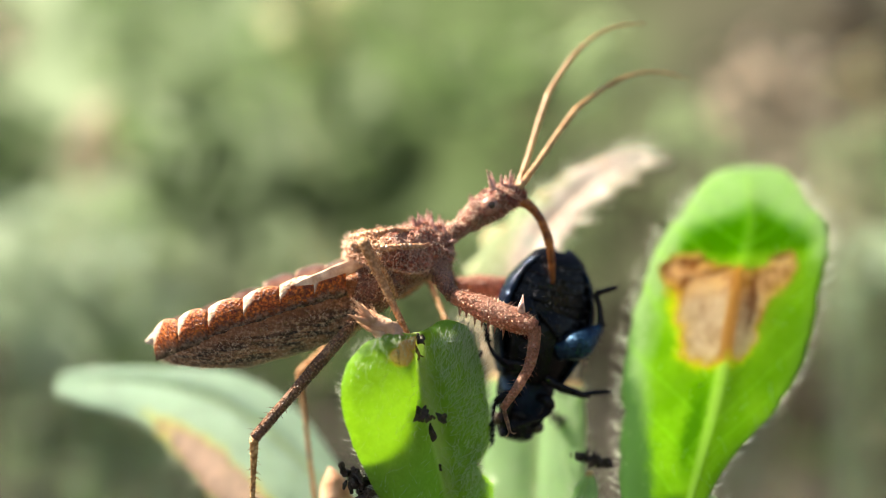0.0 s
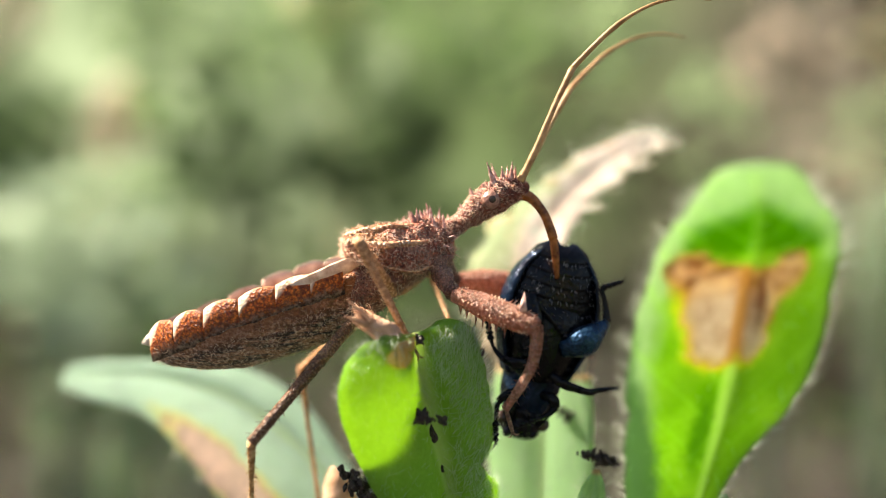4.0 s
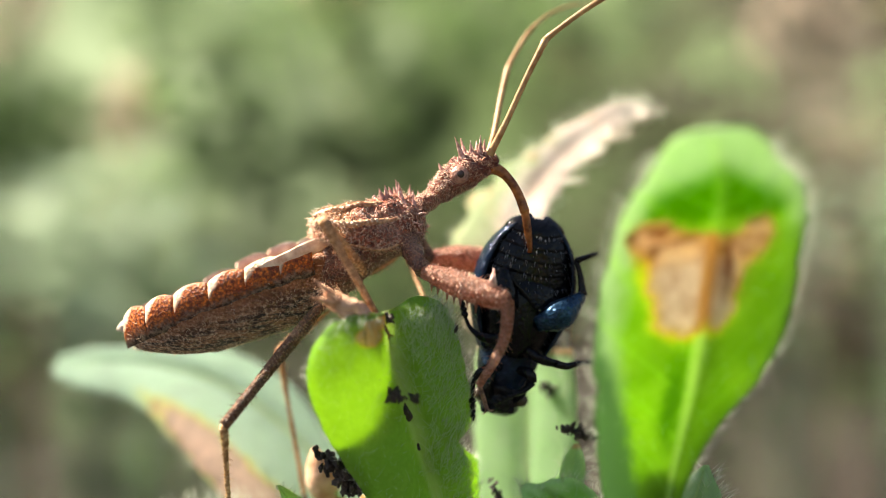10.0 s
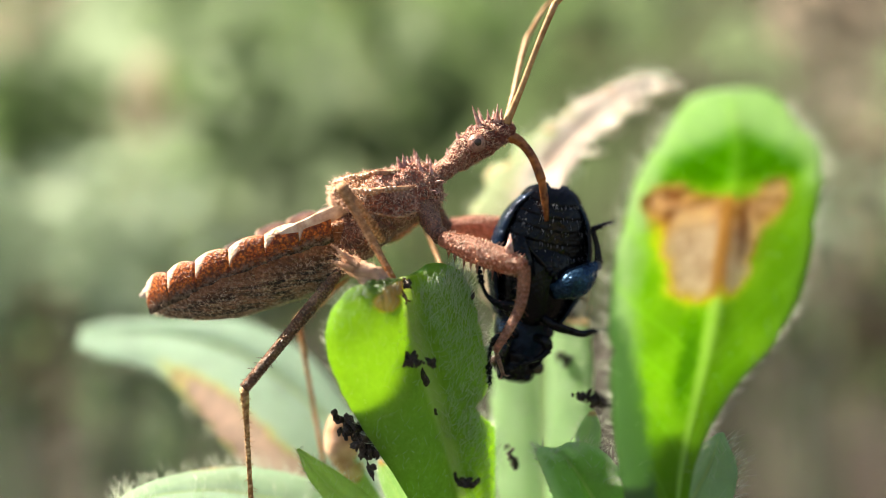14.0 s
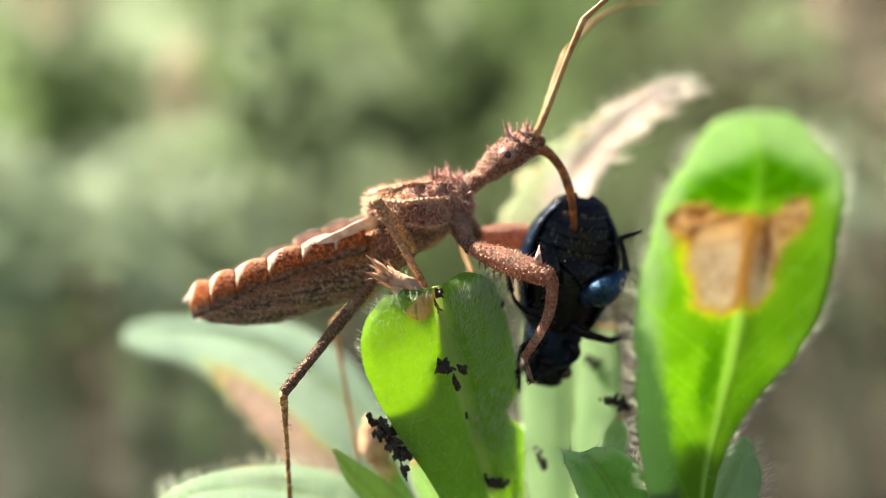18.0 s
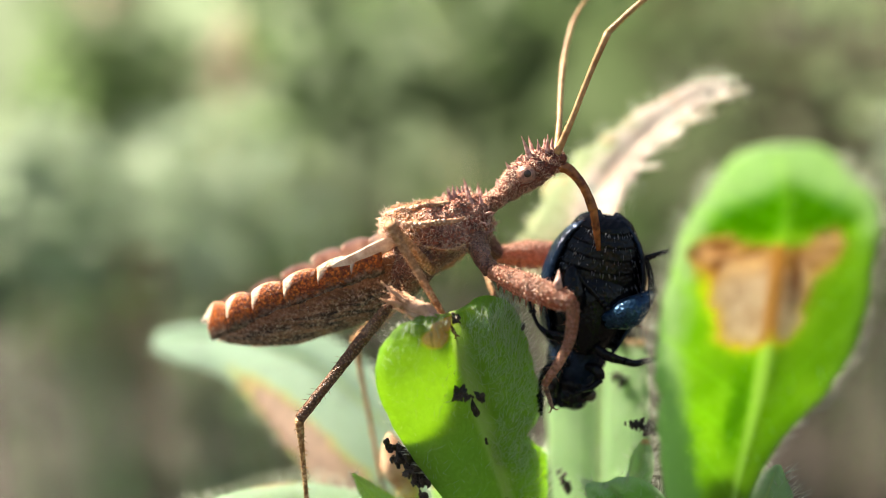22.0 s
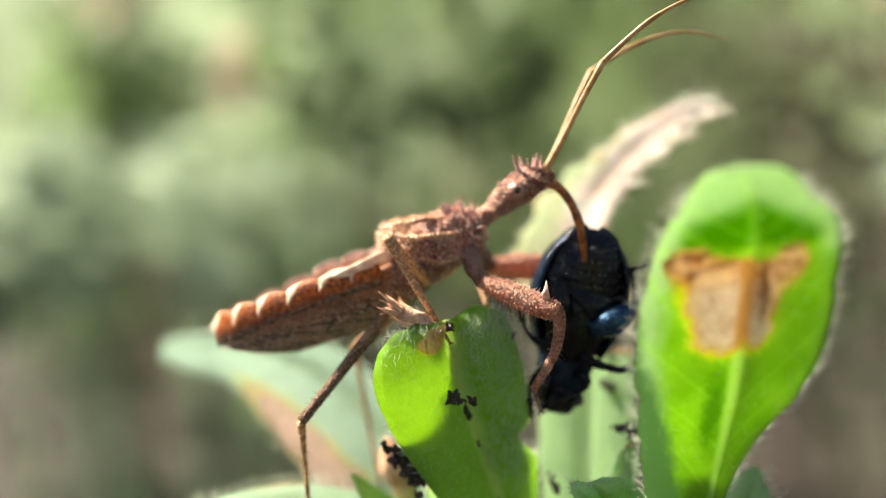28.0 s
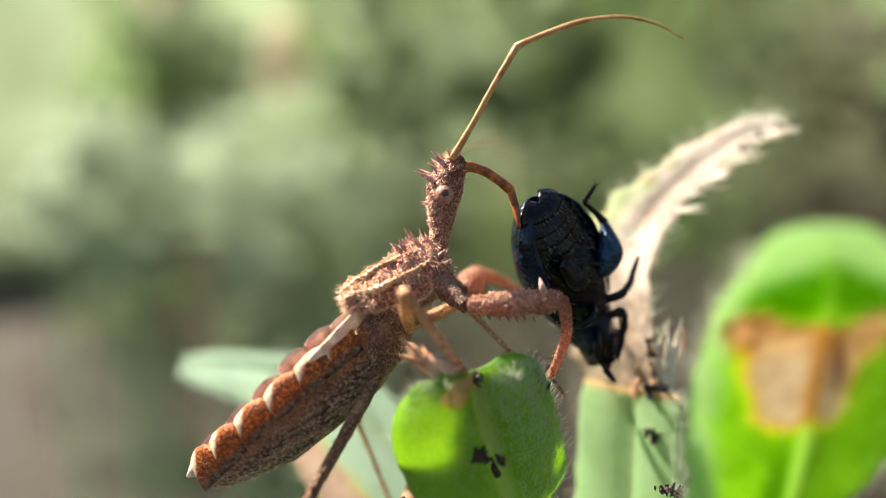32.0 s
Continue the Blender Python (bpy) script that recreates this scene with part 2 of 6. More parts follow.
FARPLATE = amber("far_plate_cuticle", (0.56, 0.32, 0.23), (0.94, 0.74, 0.62), 0.5)
PADM = amber("wing_pad_cuticle", (0.58, 0.34, 0.21), (0.96, 0.78, 0.60), 0.45)
AMBER = amber("rostrum_cuticle", (0.11, 0.025, 0.007), (0.52, 0.17, 0.04), 0.25)
ANTM = amber("antenna_cuticle", (0.34, 0.17, 0.06), (0.62, 0.40, 0.20), 0.45)
EYEM = cuticle("insect_eye", (0.20, 0.08, 0.055), (0.40, 0.20, 0.15), (0.58, 0.36, 0.28), 6.0, 0.01, 0.35, 0.2)
PUPIL = Mat("dark_insect_eye", 0.15).color((0.05, 0.03, 0.022)).m


def beetle_mat(name, a, b, rough, metal, pits=1.0):
    m = Mat(name, rough, metal, 0.14)
    n = m.nz(3.0, 5, 0.7)
    m.color(m.mix(m.ramp(m.nz(0.9, 3), (0.4, 0.0), (0.65, 1.0)), a, b)).bump(m.cells(7.0), 0.03 * pits, 0.7).bump(n, 0.03 * pits, 0.6)
    m.rough(m.ramp(n, (0.3, rough * 0.7), (0.7, min(1.0, rough * 1.6))))
    m.b.inputs["Coat Weight"].default_value, m.b.inputs["Coat Roughness"].default_value = 0.12, 0.04
    return m.m


BEETLE = beetle_mat("beetle_black_shell", (0.002, 0.002, 0.003), (0.005, 0.006, 0.010), 0.09, 0.0, 1.5)
ELYTRA = beetle_mat("beetle_blue_shell", (0.004, 0.008, 0.018), (0.012, 0.030, 0.065), 0.15, 0.4, 1.6)
BLUEM = beetle_mat("beetle_blue_femur", (0.005, 0.014, 0.030), (0.018, 0.06, 0.12), 0.24, 0.5, 1.8)


def hair_mat(name, c, thru=0.4):
    return Mat(name, 0.4).color(c).thin(thru).m


DARKHAIR = hair_mat("dark_bristle", (0.20, 0.21, 0.24), 0.2)
HAIR = hair_mat("leaf_hair", (0.84, 0.90, 0.78), 0.65)
BRISTLE = hair_mat("pale_bristle", (0.94, 0.74, 0.58), 0.55)
FUZZ = hair_mat("pale_scale_hair", (0.99, 0.76, 0.62), 0.55)
BUDM = amber("bud_base_skin", (0.70, 0.42, 0.12), (0.90, 0.70, 0.34), 0.6)
FIBRE = amber("bleached_fibre", (0.72, 0.62, 0.46), (0.93, 0.90, 0.82), 0.6)
WITHER = amber("withered_leaf_skin", (0.52, 0.27, 0.15), (0.80, 0.52, 0.36), 0.7)


def leaf_mat(name, lo, hi, glow, vein=(0.40, 0.55, 0.20), frost=0.0, thru=0.66, patches=(), rim=None, tip=None, veins=9.0, ribw=1.0):
    """Leaf green with two scales of mottling, side veins and fine felt; u runs along the leaf, v across from -1 to 1 (as 0 to 1)."""
    m = Mat(name, 0.5, 0.0, 0.35)
    u, v = m.uv()
    a, b = m.nz(0.55, 4), m.nz(5.0, 5, 0.7)
    fine = m.nz(16.0, 3, 0.7)
    base = m.mix(m.ramp(a, (0.35, 0.0), (0.68, 1.0)), lo, hi)
    base = m.mix(m.ramp(b, (0.46, 0.0), (0.66, 0.55)), base, vein)
    streak = m.nz(4.0, 4, 0.7, m.stretched(1.0, 1.0, 0.22))
    base = m.mix(m.ramp(streak, (0.52, 0.0), (0.70, 0.35)), base, vein)
    base = m.mix(m.ramp(streak, (0.30, 0.5), (0.46, 0.0)), base, tuple(0.6 * x for x in lo))
    base = m.mix(m.ramp(fine, (0.34, 0.6), (0.48, 0.0)), base, tuple(0.45 * x for x in lo))
    mid = m.calc("ABSOLUTE", m.calc("SUBTRACT", v, 0.5))
    rib = m.ramp(mid, (0.012 * ribw, 1.0), (0.035 * ribw, 0.0))
    side = m.calc("FRACT", m.calc("SUBTRACT", m.calc("MULTIPLY", u, veins), m.calc("MULTIPLY", mid, 3.2)))
    sv = m.ramp(m.calc("ABSOLUTE", m.calc("SUBTRACT", side, 0.5)), (0.0, 0.16), (0.09, 0.0))
    base = m.mix(sv, base, vein)
    base = m.mix(m.calc("MULTIPLY", rib, 0.75), base, vein)
    if frost:
        base = m.mix(m.ramp(m.nz(1.6, 5, 0.75), (0.35, frost * 0.5), (0.7, frost)), base, (0.55, 0.72, 0.62))
    if rim:
        base = m.mix(m.ramp(m.calc("ADD", mid, m.calc("MULTIPLY", m.calc("SUBTRACT", a, 0.5), 0.05)), (0.42, 0.0), (0.49, 0.75)), base, rim)
    through = m.mix(0.85, base, glow)
    through = m.mix(m.calc("MULTIPLY", rib, 0.8), through, (0.80, 0.95, 0.48))
    through = m.mix(m.ramp(a, (0.30, 0.4), (0.5, 0.0)), through, tuple(0.55 * x for x in glow))
    if rim:
        edge_ = m.calc("MAXIMUM", m.ramp(mid, (0.36, 0.0), (0.46, 0.8)), m.ramp(u, (0.68, 0.0), (0.78, 0.85)))
        base, through = m.mix(edge_, base, rim), m.mix(edge_, through, (0.66, 0.88, 0.48))
    if patches:
        # dead patches: yellow halo, rusty rim, dry tan middle
        masks = []
        for grow, soft, wob in ((1.25, 0.25, 0.6), (1.0, 0.14, 0.6), (0.99, 0.22, 1.0)):
            total = 0.0
            for u0, v0, ru, rv in patches[2:]:
                total = m.calc("MAXIMUM", total, m.spot(u, v, u0, v0, ru * grow, rv * grow, soft, wob))
            masks.append(total)
        inner, edge = patches[:2]
        base = m.mix(m.calc("MULTIPLY", masks[0], 0.85), base, (0.86, 0.78, 0.06))
        base = m.mix(masks[1], base, m.mix(m.ramp(m.nz(1.1, 4), (0.45, 0.0), (0.62, 1.0)), edge, tuple(0.45 * x for x in edge)))
        fib = m.nz(2.6, 5, 0.7, m.stretched(1.0, 1.0, 0.4))
        dry = m.mix(m.ramp(m.nz(1.4, 5, 0.7), (0.35, 0.0), (0.65, 1.0)), inner, tuple(0.72 * x for x in inner))
        dry = m.mix(m.ramp(fib, (0.52, 0.0), (0.66, 0.8)), dry, edge)
        dry = m.mix(m.ramp(fib, (0.34, 0.9), (0.44, 0.0)), dry, tuple(0.3 * x for x in edge))
        base = m.mix(masks[2], base, dry)
        base = m.mix(m.calc("MULTIPLY", m.calc("MULTIPLY", m.ramp(mid, (0.02, 1.0), (0.05, 0.0)), masks[1]), 0.8), base, (0.55, 0.36, 0.14))
        through = m.mix(masks[0], through, base)
    if tip:
        t = m.calc("ADD", u, m.calc("MULTIPLY", m.calc("SUBTRACT", m.nz(1.2, 4), 0.5), 0.08))
        k = m.ramp(t, (tip[0], 0.0), (min(1.0, tip[0] + tip[1]), 1.0))
        base = m.mix(k, base, tip[2])
        through = m.mix(k, through, tip[2])
    m.color(base).bump(streak, 0.12, 0.5).bump(b, 0.09, 0.6).bump(fine, 0.07, 0.9).bump(m.ramp(mid, (0.0, 0.0), (0.05, 1.0)), 0.10, 0.5)
    m.thin(thru, through=through)
    return m.m


LEAF_A = leaf_mat("fresh_leaf", (0.045, 0.16, 0.045), (0.09, 0.25, 0.075), (0.62, 0.92, 0.13), thru=0.60, ribw=2.2, patches=((0.96, 0.66, 0.34), (0.90, 0.52, 0.18), (0.68, 0.31, 0.055, 0.11), (0.77, 0.36, 0.08, 0.13), (0.90, 0.42, 0.09, 0.14)))

def spotted_leaf_mat():
    """Bright leaf with a pale felted margin, a hood painted as lit with shade below it, and a dry feeding patch."""
    m = Mat("spotted_leaf", 0.48, 0.0, 0.35)
    u0, v0 = m.uv()
    a, b, fine = m.nz(0.5, 4), m.nz(2.2, 5, 0.7), m.nz(14.0, 3, 0.7)
    u = m.calc("ADD", u0, m.calc("MULTIPLY", m.calc("SUBTRACT", b, 0.5), 0.060))
    v = m.calc("ADD", v0, m.calc("MULTIPLY", m.calc("SUBTRACT", m.nz(1.9, 5, 0.7, m.stretched(1.0, 1.0, 0.8)), 0.5), 0.15))
    base = m.mix(m.ramp(a, (0.35, 0.0), (0.66, 1.0)), (0.12, 0.22, 0.03), (0.19, 0.30, 0.05))
    base = m.mix(m.ramp(b, (0.5, 0.0), (0.7, 0.5)), base, (0.22, 0.38, 0.07))
    base = m.mix(m.ramp(fine, (0.3, 0.4), (0.45, 0.0)), base, (0.05, 0.12, 0.012))
    glow = m.mix(m.ramp(a, (0.32, 0.0), (0.64, 1.0)), (0.30, 0.55, 0.06), (0.43, 0.70, 0.11))
    glow = m.mix(m.ramp(b, (0.38, 0.55), (0.52, 0.0)), glow, (0.28, 0.56, 0.03))
    mid = m.calc("ABSOLUTE", m.calc("SUBTRACT", v0, 0.5))
    # the shade under the hood, put into the colour as darker green
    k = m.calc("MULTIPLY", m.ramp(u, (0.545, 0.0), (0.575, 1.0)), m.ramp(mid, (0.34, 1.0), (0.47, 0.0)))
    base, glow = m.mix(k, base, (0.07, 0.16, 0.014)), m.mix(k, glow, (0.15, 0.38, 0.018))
    # pale margin, felted and painted as lit: broad on the near edge, narrow on the other, widening into the hood
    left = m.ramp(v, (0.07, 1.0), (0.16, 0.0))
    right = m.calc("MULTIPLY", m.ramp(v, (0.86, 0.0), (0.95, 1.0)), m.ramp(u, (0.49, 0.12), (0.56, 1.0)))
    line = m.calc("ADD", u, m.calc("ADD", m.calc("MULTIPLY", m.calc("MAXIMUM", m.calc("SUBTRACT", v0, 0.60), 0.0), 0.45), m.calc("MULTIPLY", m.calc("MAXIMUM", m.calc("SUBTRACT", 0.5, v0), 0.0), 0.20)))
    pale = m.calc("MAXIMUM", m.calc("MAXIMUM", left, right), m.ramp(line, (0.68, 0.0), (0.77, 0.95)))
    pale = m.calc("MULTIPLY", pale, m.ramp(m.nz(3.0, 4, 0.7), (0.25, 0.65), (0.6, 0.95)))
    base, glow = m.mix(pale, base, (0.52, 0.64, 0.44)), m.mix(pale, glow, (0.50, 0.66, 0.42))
    # the rib: broad and pale below the patch, sunken and thin above it
    rib = m.calc("MULTIPLY", m.ramp(mid, (0.020, 1.0), (0.052, 0.0)), m.ramp(u, (0.40, 1.0), (0.52, 0.25)))
    base, glow = m.mix(rib, base, (0.42, 0.60, 0.20)), m.mix(rib, glow, (0.62, 0.88, 0.30))
    side = m.calc("FRACT", m.calc("SUBTRACT", m.calc("MULTIPLY", u0, 13.0), m.calc("MULTIPLY", mid, 4.2)))
    veins = m.ramp(m.calc("ABSOLUTE", m.calc("SUBTRACT", side, 0.5)), (0.0, 0.35), (0.10, 0.0))
    base, glow = m.mix(veins, base, (0.30, 0.46, 0.10)), m.mix(veins, glow, (0.50, 0.86, 0.14))
    # shadow on the dull lower near edge and beside the rib, painted darker
    edge_shade = m.ramp(m.calc("SUBTRACT", v, m.calc("MULTIPLY", m.calc("SUBTRACT", 0.40, u), 0.78)), (0.0, 0.9), (0.07, 0.0))
    rib_shade = m.calc("MULTIPLY", m.spot(u, v, 0.27, 0.40, 0.10, 0.075, 0.6), 0.75)
    base, glow = m.mix(edge_shade, base, (0.20, 0.28, 0.16)), m.mix(edge_shade, glow, (0.18, 0.33, 0.14))
    base, glow = m.mix(rib_shade, base, (0.06, 0.15, 0.018)), m.mix(rib_shade, glow, (0.12, 0.32, 0.02))
    # feeding patch: a beige heart, a rusty scar along its top and beside the rib, a yellow halo below
    def blob(rows, grow, soft):
        total = 0.0
        for q, w, ru, rv in rows:
            total = m.calc("MAXIMUM", total, m.spot(u, v, q, w, ru * grow, rv * grow, soft))
        return total
    heart = [(0.450, 0.38, 0.058, 0.145), (0.425, 0.43, 0.042, 0.11), (0.432, 0.58, 0.046, 0.085), (0.480, 0.34, 0.045, 0.16), (0.470, 0.47, 0.05, 0.12)]
    scar = [(0.535, 0.19, 0.046, 0.12), (0.515, 0.32, 0.040, 0.16), (0.497, 0.46, 0.036, 0.13), (0.500, 0.65, 0.036, 0.13), (0.520, 0.74, 0.042, 0.10), (0.470, 0.61, 0.055, 0.085)]
    halo = blob(heart, 1.26, 0.3)
    all_ = m.calc("MAXIMUM", blob(heart, 1.08, 0.22), blob(scar, 1.05, 0.25))
    core, burn = blob(heart, 1.02, 0.34), blob(scar, 0.95, 0.45)
    base, glow = m.mix(halo, base, (0.84, 0.80, 0.06)), m.mix(halo, glow, (0.92, 0.90, 0.08))
    rust = m.mix(m.ramp(m.nz(1.5, 5, 0.7), (0.38, 0.0), (0.60, 1.0)), (0.74, 0.44, 0.09), (0.95, 0.74, 0.24))
    base, glow = m.mix(all_, base, rust), m.mix(all_, glow, rust)
    tan = m.mix(m.ramp(m.nz(1.2, 5, 0.75), (0.40, 0.0), (0.56, 1.0)), (0.52, 0.25, 0.09), (0.98, 0.80, 0.52))
    base, glow = m.mix(burn, base, tan), m.mix(burn, glow, tan)
    beige = m.mix(m.ramp(m.nz(2.4, 5, 0.7), (0.36, 0.0), (0.62, 1.0)), (0.74, 0.60, 0.42), (0.95, 0.86, 0.70))
    beige = m.mix(m.ramp(fine, (0.36, 0.5), (0.48, 0.0)), beige, (0.50, 0.37, 0.24))
    keep = m.calc("MULTIPLY", core, m.ramp(u, (0.475, 1.0), (0.505, 0.0)))
    base, glow = m.mix(keep, base, beige), m.mix(keep, glow, beige)
    pit = blob([(0.510, 0.22, 0.016, 0.05), (0.480, 0.590, 0.040, 0.026), (0.540, 0.10, 0.028, 0.05), (0.455, 0.60, 0.04, 0.022), (0.555, 0.22, 0.010, 0.12), (0.530, 0.38, 0.009, 0.10), (0.548, 0.72, 0.010, 0.10)], 1.0, 0.7)
    base, glow = m.mix(m.calc("MULTIPLY", pit, 0.8), base, (0.22, 0.08, 0.025)), m.mix(m.calc("MULTIPLY", pit, 0.8), glow, (0.26, 0.09, 0.03))
    keel = m.calc("MULTIPLY", m.ramp(mid, (0.022, 0.9), (0.05, 0.0)), all_)
    base, glow = m.mix(keel, base, (0.74, 0.48, 0.18)), m.mix(keel, glow, (0.80, 0.52, 0.18))
    m.color(base).bump(b, 0.14, 0.7).bump(fine, 0.05, 0.8).bump(m.calc("MULTIPLY", all_, m.nz(2.6, 5, 0.75)), 0.35, 0.9)
    m.bump(m.ramp(mid, (0.0, 0.0), (0.06, 1.0)), 0.16, 0.7).bump(veins, 0.05, 0.6)
    m.thin(m.calc("SUBTRACT", 0.70, m.calc("MULTIPLY", all_, 0.20)), through=glow)
    return m.m


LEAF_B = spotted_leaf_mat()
LEAF_C = leaf_mat("broken_leaf", (0.24, 0.46, 0.17), (0.38, 0.60, 0.30), (0.74, 0.98, 0.52), frost=0.4, tip=(0.91, 0.06, (0.80, 0.58, 0.34)))
LEAF_D = leaf_mat("frosted_leaf", (0.16, 0.30, 0.20), (0.28, 0.42, 0.30), (0.80, 0.98, 0.84), frost=0.85, patches=((0.82, 0.62, 0.50), (0.72, 0.56, 0.42), (0.44, 0.90, 0.20, 0.11)))
LEAF_F = leaf_mat("downy_leaf", (0.16, 0.30, 0.14), (0.27, 0.43, 0.22), (0.64, 0.88, 0.46), frost=0.6)
LEAF_E = leaf_mat("felted_leaf", (0.20, 0.32, 0.20), (0.32, 0.46, 0.30), (0.70, 0.90, 0.62), frost=0.95, patches=((0.70, 0.50, 0.34), (0.55, 0.27, 0.09), (0.86, 0.30, 0.06, 0.14), (0.62, 0.90, 0.07, 0.10), (0.93, 0.40, 0.05, 0.22)))
LEAF_S = leaf_mat("young_leaf", (0.24, 0.44, 0.12), (0.38, 0.58, 0.22), (0.78, 1.0, 0.34), frost=0.25)


LEAF_R = leaf_mat("rimmed_leaf", (0.17, 0.36, 0.09), (0.28, 0.50, 0.16), (0.55, 0.90, 0.26), frost=0.2, rim=(0.52, 0.70, 0.46))


def dry_mat():
    """Bleached leaf skin: peach and cream, still green along one side, white at the tip, with dark flecks."""
    m = Mat("dried_leaf", 0.7)
    u, v = m.uv()
    a, b = m.nz(0.6, 5, 0.65), m.nz(6, 5, 0.7)
    w = m.calc("MULTIPLY", m.calc("SUBTRACT", a, 0.5), 0.5)
    base = m.mix(m.ramp(a, (0.36, 0.0), (0.62, 1.0)), (0.56, 0.44, 0.36), (0.76, 0.67, 0.59))
    base = m.mix(m.ramp(m.nz(3.0, 5, 0.7), (0.54, 0.0), (0.66, 0.5)), base, (0.42, 0.33, 0.26))
    green = m.calc("MULTIPLY", m.ramp(m.calc("ADD", v, w), (0.18, 0.9), (0.34, 0.0)), m.ramp(m.calc("ADD", u, w), (0.42, 1.0), (0.60, 0.0)))
    base = m.mix(green, base, (0.40, 0.52, 0.26))
    base = m.mix(m.ramp(m.nz(0.9, 4, 0.7), (0.54, 0.0), (0.64, 0.8)), base, (0.60, 0.33, 0.17))
    base = m.mix(m.ramp(m.nz(0.8, 3), (0.57, 0.0), (0.68, 0.7)), base, (0.42, 0.52, 0.42))
    base = m.mix(m.ramp(m.nz(1.5, 5, 0.75), (0.60, 0.0), (0.70, 0.8)), base, (0.16, 0.09, 0.05))
    foot = m.ramp(m.calc("ADD", u, m.calc("MULTIPLY", w, 0.6)), (0.10, 0.9), (0.30, 0.0))
    base = m.mix(foot, base, m.mix(m.ramp(m.nz(2.2, 5, 0.7), (0.42, 0.0), (0.58, 1.0)), (0.10, 0.07, 0.05), (0.44, 0.34, 0.25)))
    base = m.mix(m.ramp(u, (0.62, 0.0), (0.95, 0.8)), base, (0.78, 0.76, 0.72))
    m.color(base).bump(b, 0.10, 0.8).bump(m.nz(1.4, 4), 0.25, 0.7).thin(0.4)
    return m.m


DRY = dry_mat()
FRASS = cuticle("frass", (0.009, 0.005, 0.004), (0.05, 0.03, 0.022), (0.16, 0.11, 0.08), 4.0, 0.08, 0.6, 0.2)
STEMM = leaf_mat("stem_skin", (0.12, 0.24, 0.06), (0.20, 0.34, 0.10), (0.3, 0.5, 0.1), frost=0.3, thru=0.1)


def far_leaf_mat(name, lo, hi):
    m = Mat(name, 0.5)
    m.color(m.mix(m.ramp(m.nz(0.05, 3), (0.35, 0.0), (0.65, 1.0)), lo, hi)).thin(0.6)
    return m.m


# ---- mesh helpers; all shapes are drawn in millimetres ----
def V(*a):
    return Vector(a)


def spline(pts, n):
    """n + 1 even samples of a smooth curve through rows of numbers."""
    p = np.array([tuple(q) for q in pts], float)
    p = np.vstack([2 * p[0] - p[1], p, 2 * p[-1] - p[-2]])
    out = []
    for s in np.linspace(0, len(p) - 3 - 1e-9, n + 1):
        i = int(s)
        t = s - i
        a, b, c, d = p[i : i + 4]
        out.append(0.5 * (2 * b + (c - a) * t + (2 * a - 5 * b + 4 * c - d) * t * t + (3 * b - a - 3 * c + d) * t**3))
    return out


def bridge(bm, rings, close=True, caps=True):
    made = [[bm.verts.new(p) for p in ring] for ring in rings]
    n = len(made[0])
    for r0, r1 in zip(made, made[1:]):
        for k in range(n if close else n - 1):
            bm.faces.new((r0[k], r0[(k + 1) % n], r1[(k + 1) % n], r1[k]))
    if caps and close:
        bm.faces.new(made[0][::-1])
        bm.faces.new(made[-1])
    return made


def tube(bm, pts, radii, seg=10, n=None, flat=1.0, lumps=0.0, seed=0):
    """A round limb along a smooth line; flat squeezes it sideways; lumps roughen it."""
    n = n or 4 * (len(pts) - 1)
    rows = spline([(*p, r) for p, r in zip(pts, radii)], n)
    c = [V(*r[:3]) for r in rows]
    ref = V(0.123, 0.95, 0.31)
    rings = []
    for i, p in enumerate(c):
        d = (c[min(i + 1, n)] - c[max(i - 1, 0)]).normalized()
        a = d.cross(ref).normalized()
        b = d.cross(a)
        r = max(rows[i][3], 0.01)
        ring = []
        for k in range(seg):
            w = 2 * math.pi * k / seg
            g = 1 + lumps * noise.noise(p * 3.1 + V(math.cos(w) * 2 + seed, math.sin(w) * 2, seed))
            ring.append(p + (a * math.cos(w) + b * math.sin(w) * flat) * r * g)
        rings.append(ring)
    bridge(bm, rings)
    return rings


def spike(bm, base, way, length, r, seg=5, bend=0.0):
    way = V(*way).normalized()
    a = way.orthogonal().normalized()
    b = way.cross(a)
    base = V(*base)
    r0 = [bm.verts.new(base + (a * math.cos(6.2832 * k / seg) + b * math.sin(6.2832 * k / seg)) * r) for k in range(seg)]
    top = bm.verts.new(base + way * length + a * bend * length)
    for k in range(seg):
        bm.faces.new((r0[k], r0[(k + 1) % seg], top))
    bm.faces.new(r0[::-1])


def ball(bm, c, r, seg=12, rings=8, squash=(1, 1, 1)):
    m = Matrix.Translation(V(*c)) @ Matrix.Diagonal((*squash, 1))
    bmesh.ops.create_uvsphere(bm, u_segments=seg, v_segments=rings, radius=r, matrix=m)


def part(name, bm, material, parent=None, label="", origin=(0, 0, 0), smooth=True):
    """Links a mesh drawn in millimetres as one object, under a thing or a part."""
    o = V(*origin)
    for v in bm.verts:
        v.co = (v.co - o) * MM
    bmesh.ops.recalc_face_normals(bm, faces=bm.faces[:])
    me = bpy.data.meshes.new(name)
    bm.to_mesh(me)
    bm.free()
    me.materials.append(material)
    if smooth:
        me.polygons.foreach_set("use_smooth", [True] * len(me.polygons))
    ob = new(name, me)
    ob.parent = parent
    if label:
        ob["label"] = label
    return ob


def thing(name, at, label, category, group=""):
    ob = new(name)
    ob.empty_display_size = 0.002
    ob.location = V(*at) * MM
    return tagged(ob, label, category, group)


